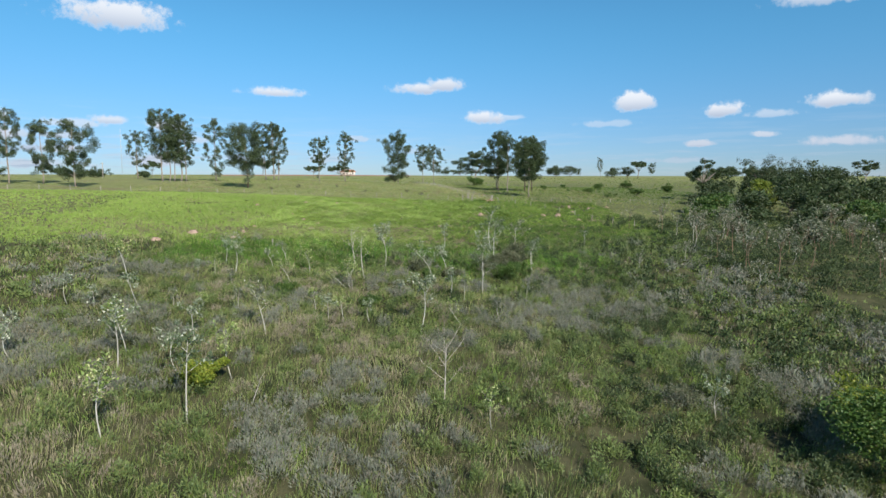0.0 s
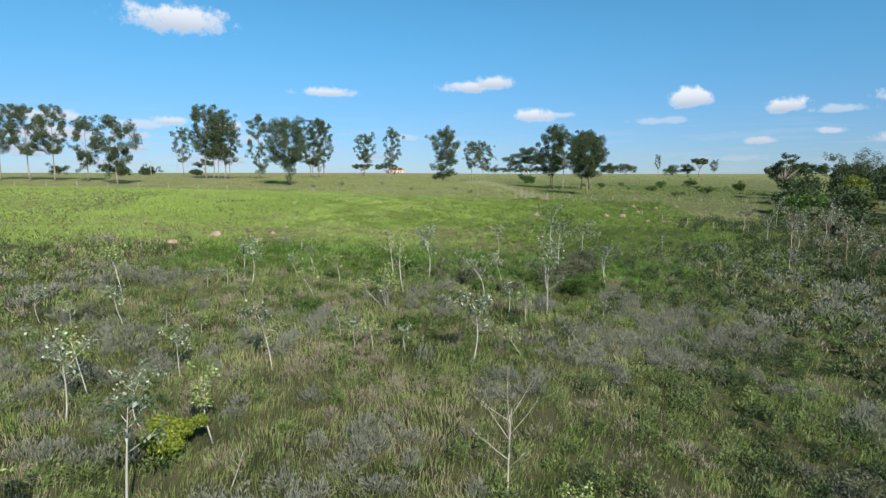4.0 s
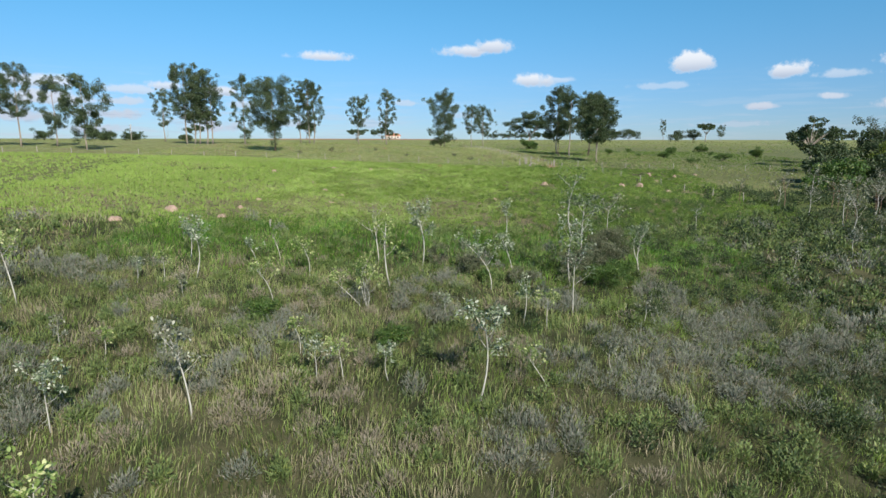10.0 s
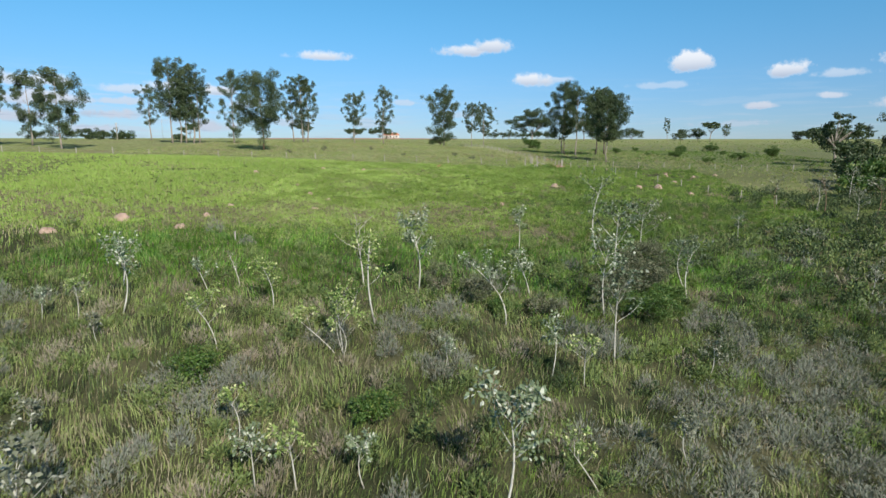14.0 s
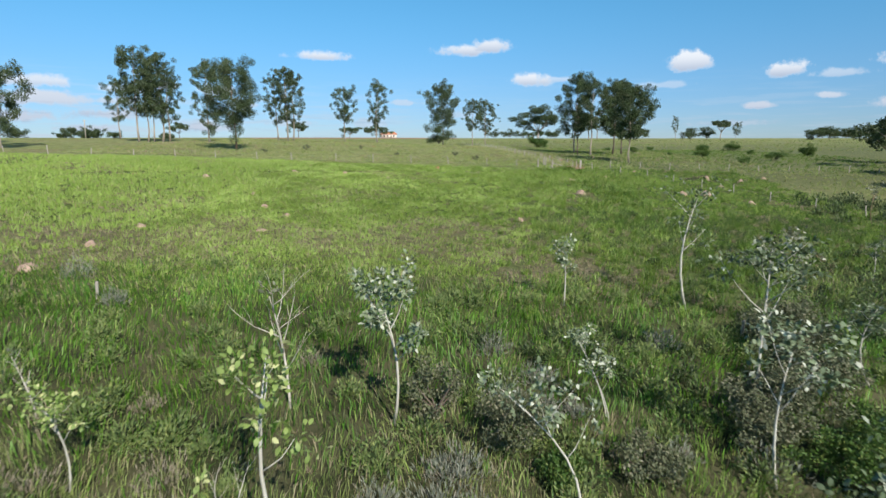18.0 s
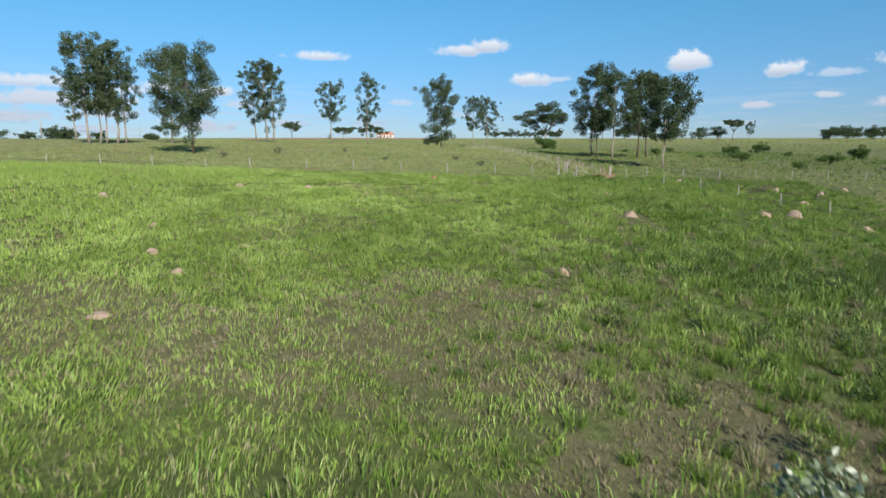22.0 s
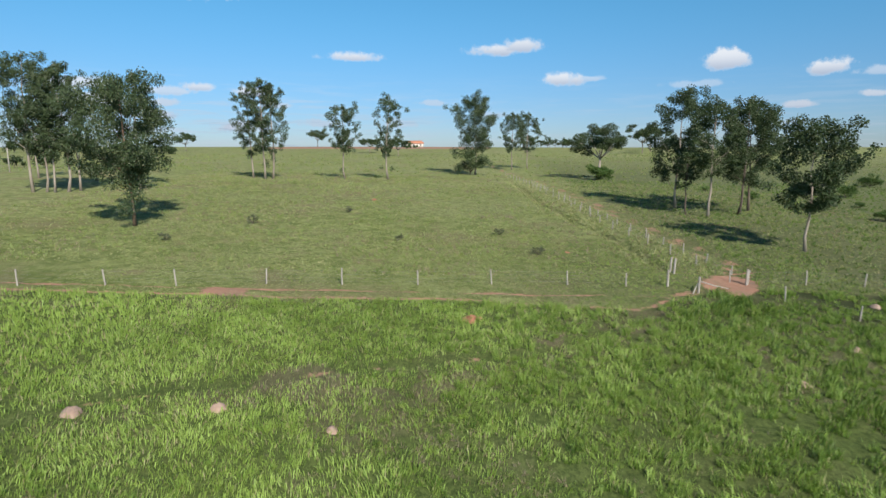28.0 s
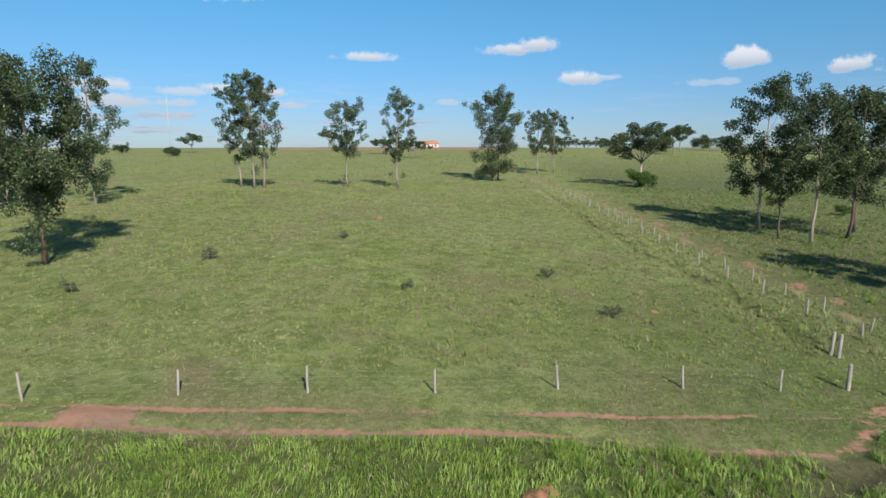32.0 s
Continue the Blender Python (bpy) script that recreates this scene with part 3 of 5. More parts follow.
def round_tree(x, y, h, wide, seed, label, leaf=dark_leaf, bark=bark_dark, dense=1.0, size=0.36, kind="broadleaf_tree", group="", trunk=0.3, flat=0.7):
    """A spreading broadleaf or bush with an uneven crown."""
    rng = np.random.default_rng(seed)
    root = plant_root(kind, x, y, rng.uniform(0, 360))
    tagged(root, label, "bush" if "bush" in kind or "shrub" in kind else "tree", group)
    r0 = 0.018 * h + 0.03
    fork = h * trunk
    bole = np.array([(0, 0, 0), (rng.normal() * 0.03 * h, rng.normal() * 0.03 * h, fork * 0.6), (rng.normal() * 0.05 * h, rng.normal() * 0.05 * h, fork * 1.15)])
    part("trunk", mesh_of("trunk", *tube(bole, r0 * np.array([1.3, 1.0, 0.8]), 7), mats=(bark,), smooth=True), root)
    spots = []
    n = 7
    for i in range(n):
        ang = i * 6.283 / n + rng.uniform(-0.4, 0.4)
        tilt = rng.uniform(0.35, 1.5)
        le = min(wide * 0.5 / math.cos(math.atan(tilt)), (h - fork) / math.sin(math.atan(tilt))) * rng.uniform(0.6, 0.88)
        pts = curve_up(rng, bole[-1] * (1, 1, rng.uniform(0.7, 1.0)), (math.cos(ang), math.sin(ang), tilt), le, 5, 0.15)
        part("limb", mesh_of("limb", *tube(pts, r0 * 0.5 * np.array([1, 0.8, 0.6, 0.4, 0.15]), 5), mats=(bark,), smooth=True), root)
        rr = wide * rng.uniform(0.13, 0.2)
        spots += [(*pts[-1], rr), (*(pts[3] + rng.normal(size=3) * rr * 0.4), rr * 0.9), (*(pts[-1] + rng.normal(size=3) * rr * 0.9 * np.array([1, 1, flat])), rr * 0.75)]
    for _ in range(5):
        a, q = rng.uniform(0, 6.28), rng.uniform(0, 0.28) * wide
        spots.append((math.cos(a) * q, math.sin(a) * q, h * rng.uniform(0.72, 0.92), wide * rng.uniform(0.11, 0.17)))
    k = dense * 95 * (0.36 / size) ** 2
    part("crown", mesh_of("crown", *clump_leaves(rng, spots, k, size, 0.2, flat), mats=(leaf,)), root)
    return root


def umbrella_tree(x, y, h, wide, seed, label, leaf=dark_leaf, bark=bark_pale, size=0.36):
    """A flat-topped tree: forked grey limbs under thin level tiers of leaf."""
    rng = np.random.default_rng(seed)
    root = plant_root("flat_topped_tree", x, y, rng.uniform(0, 360))
    tagged(root, label, "tree", "flat-topped trees")
    r0 = 0.02 * h + 0.04
    bole = np.array([(0, 0, 0), (0.02 * h, 0, 0.2 * h), (-0.01 * h, 0.02 * h, 0.4 * h)])
    part("trunk", mesh_of("trunk", *tube(bole, r0 * np.array([1.3, 1.0, 0.85]), 7), mats=(bark,), smooth=True), root)
    spots = []
    for i in range(9):
        ang = i * 0.7 + rng.uniform(-0.3, 0.3)
        reach = wide * 0.5 * rng.uniform(0.45, 0.95)
        up = h * rng.uniform(0.22, 0.54) * (1.15 - 0.25 * reach / (wide * 0.5))
        pts = curve_up(rng, bole[-1], (math.cos(ang) * reach, math.sin(ang) * reach, up), math.hypot(reach, up), 5, 0.05)
        part("limb", mesh_of("limb", *tube(pts, r0 * 0.55 * np.array([1, 0.8, 0.6, 0.4, 0.15]), 5), mats=(bark,), smooth=True), root)
        for _ in range(4):
            spots.append((*(pts[-1] + rng.normal(size=3) * wide * np.array([0.09, 0.09, 0.06])), wide * rng.uniform(0.08, 0.14)))
    part("crown", mesh_of("crown", *clump_leaves(rng, spots, 130 * (0.36 / size) ** 2, size, 0.0, 0.55), mats=(leaf,)), root)
    return root


GUM = "tall slender gum tree with loose grey-green crown in pasture"
gum_tree(-69.5, 183.0, 22.6, 9.6, 11, "tall gum tree with bare lower trunk in a close grove", 0.30, dense=1.1, size=0.34)
gum_tree(-67.6, 183.5, 18.0, 6.0, 12, "slim gum tree with bare pale trunk in a close grove", 0.36, size=0.34)
gum_tree(-66.1, 183.3, 17.0, 6.0, 13, "slim gum tree with bare pale trunk in a close grove", 0.36, size=0.34)
gum_tree(-64.5, 184.2, 21.2, 8.0, 14, "gum tree with ragged crown in a close grove", 0.30, dense=1.1, size=0.34)
gum_tree(-63.6, 185.8, 18.5, 6.5, 15, "gum tree with ragged crown in a close grove", 0.26, size=0.34)
gum_tree(-86.8, 207.5, 17.0, 6.5, 38, GUM, 0.30)
gum_tree(-38.4, 157.4, 17.3, 11.5, 217, "lone gum tree leafy low down its brown trunk", 0.32, bark_brown, dense=1.2, low=3, full=0.5, size=0.29)
gum_tree(-55.8, 189.6, 20.5, 7.2, 17, "gum tree with leafy lower trunk and narrow crown", 0.16, low=3, size=0.32)
gum_tree(-46.4, 216.5, 19.5, 7.0, 18, "smaller gum tree beside two taller ones", 0.24)
gum_tree(-43.0, 214.0, 21.5, 7.5, 19, GUM, 0.30)
gum_tree(-41.8, 215.4, 20.5, 7.0, 20, GUM, 0.26, low=2)
gum_tree(-28.0, 222.0, 16.8, 7.5, 21, "gum tree with heart-shaped top and tuft on its trunk", 0.38, low=2, full=0.62)
gum_tree(-18.9, 225.0, 19.6, 7.0, 22, "narrow gum tree with tuft of leaves on its trunk", 0.30, low=2)
gum_tree(0.9, 263.0, 23.4, 12.5, 23, "broad gum tree over dark undergrowth", 0.32, full=0.62)
gum_tree(13.4, 293.0, 20.0, 8, 24, "gum tree with pale bare trunk", 0.35)
gum_tree(19.5, 302.0, 20.0, 9, 25, "gum tree with pale bare trunk", 0.32)
gum_tree(32.8, 189.6, 19.3, 9.8, 26, "dark gum tree with tall bare pale trunk", 0.26, leaf=dark_leaf, dense=1.1, size=0.32)
gum_tree(31.9, 182.4, 11.5, 4.0, 27, "thin young gum tree beside taller ones", 0.35, bark_dark, leaf=dark_leaf, size=0.32)
gum_tree(34.3, 180.0, 17.8, 8.0, 28, "gum tree with two leaning trunks and high crown", 0.38, bark_pale, leaf=dark_leaf, size=0.32)
gum_tree(40.4, 183.9, 18.0, 9.0, 29, "dark gum tree with slim brown trunk", 0.28, bark_dark, leaf=dark_leaf, dense=1.1, size=0.32)
gum_tree(43.9, 188.6, 18.3, 8.5, 30, "dark gum tree with slim brown trunk", 0.30, bark_dark, leaf=dark_leaf, dense=1.1, size=0.32)
gum_tree(36.0, 157.6, 14.6, 8.6, 131, "gum tree with dense rounded crown and pale trunk", 0.34, leaf=dark_leaf, dense=1.6, full=0.6, size=0.32)
gum_tree(-78.0, 151.0, 16.5, 9.0, 32, "gum tree with wide ragged crown", 0.20, low=2)
gum_tree(-92.5, 163.5, 17.5, 8.0, 33, "gum tree with wide ragged crown", 0.22)
gum_tree(-99.8, 161.5, 20.5, 8.0, 34, GUM, 0.36)
gum_tree(-107.5, 163.5, 20.5, 9.0, 35, GUM, 0.36)
gum_tree(-116.5, 165.0, 21.0, 9.0, 36, GUM, 0.36)
round_tree(-0.5, 261.0, 7.5, 10, 41, "dense dark undergrowth at the foot of a gum tree", dense=0.9, trunk=0.12, kind="understorey_bush")
umbrella_tree(34.5, 256.0, 14.0, 15.5, 42, "flat-topped tree with forked pale limbs")
round_tree(34.3, 252.5, 3.4, 7.0, 43, "dense rounded green bush under a flat-topped tree", bush_leaf, dense=1.7, trunk=0.08, size=0.28, kind="round_bush")


olive_leaf = leafy("olive_leaf", (0.055, 0.085, 0.04), (0.145, 0.185, 0.10), (0.30, 0.33, 0.25), 0.16, 0.2, 0.5, 0.2)
grey_leaf = leafy("grey_leaf", (0.06, 0.075, 0.035), (0.15, 0.165, 0.09), (0.22, 0.21, 0.14), 0.15, 0.2, 0.6, 0.2)


# ---- distance: far trees, woodland, farmhouse ----
FAR = "small dark tree on the far rise"
for i, (x, y, h, wd) in enumerate([(-193, 488, 11, 15), (115, 482, 15, 16), (180, 428, 12.5, 13), (-62, 455, 9, 13), (-38, 400, 8, 12)]):
    umbrella_tree(x, y, h, wd, 60 + i, "dark flat-topped tree on the far rise", size=0.8)
for i, (x, y, h, wd) in enumerate([(-178, 436, 3.5, 14), (150, 500, 9, 17), (166, 440, 8, 12), (178, 443, 9, 11), (255, 452, 6.5, 14), (268, 455, 7, 15),
                                   (282, 452, 6.5, 14), (-300, 470, 7, 14), (-262, 490, 6, 16), (-236, 480, 5, 12), (-345, 450, 6, 15), (95, 560, 6, 10)]):
    round_tree(x, y, h, wd, 70 + i, FAR, size=0.6, trunk=0.15)
for i, (x, y, h, wd) in enumerate([(152, 430, 16, 5), (190, 428, 12, 6)]):
    gum_tree(x, y, h, wd, 84 + i, "thin sparse tree on the far rise", 0.35, bark_pale, dense=0.7)
for i in range(15):
    round_tree(44 + i * 4.6 + 1.5 * math.sin(i * 2.1), 598 + 5 * math.sin(i * 1.3), 8.0 + 1.5 * math.sin(i * 3.7), 7.5, 90 + i,
               "dark tree in a far shelter belt", size=0.7, trunk=0.2, group="far shelter belt")

for i in range(9):
    round_tree(338 + i * 7 + 2 * math.sin(i * 2.7), 578 + 6 * math.sin(i * 1.9), 9.5 + 1.2 * math.sin(i * 3.1), 10, 106 + i,
               "dark tree in a dense far shelter belt", size=0.8, trunk=0.12, group="far shelter belt")
umbrella_tree(98, 440, 15, 17, 118, "dark flat-topped tree on the far rise", size=0.8)
round_tree(142, 520, 8, 17, 119, FAR, size=0.6, trunk=0.15)

wall_plaster = solid("wall_plaster", (0.70, 0.66, 0.58), (0.82, 0.79, 0.72), 1.0, 0.9, 0.1)
roof_clay = solid("roof_clay", (0.40, 0.16, 0.09), (0.55, 0.25, 0.15), 2.0, 0.85, 0.4)
dark_glass = solid("dark_glass", (0.03, 0.035, 0.04), (0.05, 0.055, 0.06), 2.0, 0.2, 0.0)


def box(x0, y0, z0, x1, y1, z1):
    v = np.array([(x, y, z) for z in (z0, z1) for x, y in ((x0, y0), (x1, y0), (x1, y1), (x0, y1))], float)
    f = np.array([(0, 2, 1), (0, 3, 2), (4, 5, 6), (4, 6, 7), (0, 1, 5), (0, 5, 4), (1, 2, 6), (1, 6, 5), (2, 3, 7), (2, 7, 6), (3, 0, 4), (3, 4, 7)])
    return v, f


def farmhouse(x, y):
    root = plant_root("farmhouse", x, y, 8)
    tagged(root, "distant single-storey white farmhouse with clay tile roof", "house")
    part("wall", mesh_of("wall", *box(-7, -4, 0, 7, 4, 3.2), mats=(wall_plaster,)), root)
    v = np.array([(-7.8, -4.8, 3.1), (7.8, -4.8, 3.1), (7.8, 4.8, 3.1), (-7.8, 4.8, 3.1), (-5.5, 0, 5.4), (5.5, 0, 5.4),
                  (-7.8, -4.8, 2.95), (7.8, -4.8, 2.95), (7.8, 4.8, 2.95), (-7.8, 4.8, 2.95)])
    f = np.array([(0, 1, 5), (0, 5, 4), (1, 2, 5), (2, 3, 4), (2, 4, 5), (3, 0, 4), (6, 8, 7), (6, 9, 8), (6, 7, 1), (6, 1, 0), (7, 8, 2), (7, 2, 1),
                  (8, 9, 3), (8, 3, 2), (9, 6, 0), (9, 0, 3)])
    part("roof", mesh_of("roof", v, f, mats=(roof_clay,)), root, "clay tile hip roof")
    for wx in (-4.8, -1.6, 3.9):
        win = part("window", mesh_of("window", *box(wx, -4.06, 1.0, wx + 1.3, -3.98, 2.2), mats=(dark_glass,)), root)
        part("sill", mesh_of("sill", *box(wx - 0.1, -4.14, 0.9, wx + 1.4, -3.99, 1.0), mats=(wall_plaster,)), win)
    part("door", mesh_of("door", *box(1.6, -4.07, 0.0, 2.5, -3.98, 2.1), mats=(bark_dark,)), root)


farmhouse(-47, 588)

mast_steel = solid("mast_steel", (0.45, 0.45, 0.46), (0.62, 0.62, 0.63), 0.5, 0.5, 0.1)


def radio_mast(x, y, h):
    root = plant_root("radio_mast", x, y)
    tagged(root, "thin pale steel lattice mast far beyond the pasture", "mast")
    legs = [(0.35 * math.cos(a), 0.35 * math.sin(a)) for a in (0.5, 2.6, 4.7)]
    for lx, ly in legs:
        part("leg", mesh_of("leg", *tube([(lx * 1.6, ly * 1.6, 0), (lx, ly, h * 0.5), (lx * 0.4, ly * 0.4, h)], (0.07, 0.06, 0.05), 5), mats=(mast_steel,)), root)
    for i in range(16):
        t = i / 16
        k = [np.array([lx * (1.6 - 1.2 * t), ly * (1.6 - 1.2 * t), t * h + 0.1]) for lx, ly in legs]
        up = k[(i + 1) % 3] + np.array([0, 0, h / 16])
        part("brace", mesh_of("brace", *tube([k[i % 3], (k[i % 3] + up) / 2, up], (0.03, 0.03, 0.03), 4), mats=(mast_steel,)), root)


radio_mast(-250, 565, 42)


def utility_pole(x, y, h):
    root = plant_root("utility_pole", x, y)
    tagged(root, "pale weathered utility pole with a short crossarm", "pole")
    part("pole", mesh_of("pole", *tube([(0, 0, -0.4), (0, 0, h * 0.5), (0.02, 0, h)], (0.15, 0.13, 0.11), 8), mats=(post_wood,), smooth=True), root)
    part("crossarm", mesh_of("crossarm", *box(-0.55, -0.05, h - 0.45, 0.55, 0.05, h - 0.33), mats=(post_wood,)), root)


utility_pole(-106, 224, 5.6)


def bamboo(x, y, h, seed):
    rng = np.random.default_rng(seed)
    root = plant_root("bamboo_clump", x, y)
    tagged(root, "dark arching bamboo clump above the woodland", "bamboo", "woodland trees")
    cs, al = [], []
    for i in range(16):
        a, out = rng.uniform(0, 6.28), rng.uniform(0.15, 0.5) * h
        t = np.linspace(0, 1, 7)
        p = np.stack([np.cos(a) * out * t**2, np.sin(a) * out * t**2, h * rng.uniform(0.75, 1.05) * (1.15 * t - 0.2 * t**3)], 1)
        part("culm", mesh_of("culm", *tube(p, 0.045 * (1 - 0.8 * t), 5), mats=(bark_dark,)), root)
        q = p[2:].repeat(34, 0) + rng.normal(size=(5 * 34, 3)) * 0.32
        cs.append(q)
        al.append(np.stack([np.full(len(q), np.cos(a)), np.full(len(q), np.sin(a)), np.full(len(q), -0.4)], 1) + rng.normal(size=(len(q), 3)) * 0.6)
    c, a = np.concatenate(cs), np.concatenate(al)
    part("foliage", mesh_of("foliage", *leaves(rng, c, a, 0.5, 0.10), mats=(dark_leaf,)), root)


bamboo(96, 150, 12.5, 230)
bamboo(101, 147, 11.5, 231)
umbrella_tree(240, 285, 13, 11, 232, "sparse flat-topped tree with bare leaning limbs", size=0.6)
umbrella_tree(82, 152, 11.5, 8, 233, "dark flat-topped tree rising above the woodland", size=0.4)
round_tree(86, 134, 7.5, 8, 234, "yellowish green tree in the woodland edge", yellow_leaf, dense=1.0, size=0.36, trunk=0.2, group="woodland trees")
round_tree(-108, 142, 4.5, 7, 235, "dense dark bush beside the gum trees", dense=1.2, size=0.34, trunk=0.12, kind="round_bush")
umbrella_tree(-128, 585, 13.5, 18, 236, "dark flat-topped tree on the far rise", size=0.8)
for i, (x, y) in enumerate([(-262, 470), (-128, 265), (-140, 268)]):
    round_tree(x, y, (8.5, 4.0, 3.2)[i], (13, 8, 6)[i], 237 + i, "low dark bush far behind the gum trees", size=0.6, trunk=0.15, kind="round_bush")

WOOD = "dark broadleaf tree at the edge of the woodland"
for i, (x, y, h, wd) in enumerate([(92, 165, 10, 11), (103, 160, 10.5, 12), (78, 140, 7, 9), (88, 138, 8.5, 10), (99, 142, 9.5, 11),
                                   (112, 150, 11, 13), (68, 126, 5.5, 8), (76, 122, 6.5, 9), (87, 124, 8, 10), (99, 126, 9, 11), (110, 130, 9, 12)]):
    round_tree(x, y, h * 0.84, wd, 120 + i, WOOD, dense=1.0, size=0.56, trunk=0.2, group="woodland trees")
for i, (x, y, h, wd) in enumerate([(60, 112, 4.8, 7), (69, 108, 5.5, 8), (80, 106, 6.5, 9), (92, 110, 8, 11), (60, 98, 4, 6.5), (71, 96, 5.5, 8), (83, 94, 6.5, 9),
                                   (97, 96, 8, 11), (74, 118, 7, 10), (66, 118, 6, 9), (84, 116, 7.5, 10), (122, 138, 9, 12), (112, 112, 8, 11), (124, 160, 10, 13), (64, 86, 4, 6)]):
    round_tree(x, y, h * (0.62 if y < 115 else 0.85), wd, 140 + i, WOOD, dark_leaf if i % 3 else bush_leaf, dense=1.0, size=0.50, trunk=0.18, group="woodland trees")
round_tree(23.0, 24.0, 3.4, 6.0, 160, "dense dark bush tipped with yellow-green leaves", bush_leaf, dense=1.3, size=0.17, trunk=0.1, kind="leafy_bush")
round_tree(24.4, 27.2, 2.6, 4.5, 161, "dense yellow-green bush on the scrubby slope", yellow_leaf, dense=1.3, size=0.17, trunk=0.1, kind="leafy_bush")
round_tree(-10.9, 31.7, 1.2, 2.3, 163, "small yellow-green shrub below a sapling", yellow_leaf, dense=5, size=0.13, trunk=0.1, kind="leafy_shrub")
for i, (x, y, h, wd) in enumerate([(-9.2, 49.5, 1.1, 2.2), (2.2, 59.8, 1.4, 2.4), (10.2, 61.4, 2.0, 3.0), (12.8, 60.2, 1.6, 2.6), (0.1, 61.2, 1.9, 1.8), (13.6, 66.8, 2.3, 3.8),
                                   (-2.2, 47.2, 1.0, 2.2), (16, 31, 1.2, 2.2), (-21.5, 45.2, 1.2, 1.8), (11.4, 58.6, 1.7, 3.0), (12.6, 63.4, 2.0, 3.2), (9.4, 60.0, 1.3, 2.4), (3.2, 58.4, 0.8, 2.0), (5.6, 58.9, 0.9, 2.2)]):
    round_tree(x, y, h, wd, 170 + i, "low twiggy grey-green shrub among rank grass", (bush_leaf, grey_leaf, grey_leaf)[i % 3], dense=0.8, size=0.10, trunk=0.12, kind="twiggy_shrub", group="slope shrubs")
for i, (x, y, h, wd) in enumerate([(-26, 160.5, 1.2, 1.5), (-31, 150, 0.8, 1.3), (-17, 172, 0.9, 1.2), (3, 160, 0.7, 1.4), (-8, 155, 0.6, 1.2), (6.5, 150.8, 0.8, 1.5), (60, 180, 1.7, 3.6), (66, 196, 1.0, 1.8), (57, 192, 0.8, 1.5), (82, 232, 1.6, 3.0), (96, 240, 2.4, 5.0), (70, 243, 1.3, 2.6), (50, 222, 0.9, 1.8), (64, 168, 0.7, 1.4), (84, 205, 1.2, 2.2),
                                   (52, 205, 1.6, 3), (75, 215, 2.0, 5), (72, 172, 1.8, 4), (58, 158, 1.2, 2.4), (90, 190, 2.0, 6)]):
    round_tree(x, y, h, wd, 190 + i, "small dull-green shrub standing in grazed pasture", grey_leaf if i < 6 else bush_leaf, dense=0.6 if i < 6 else 1.1, size=0.15, trunk=0.15, kind="pasture_shrub", group="pasture shrubs")


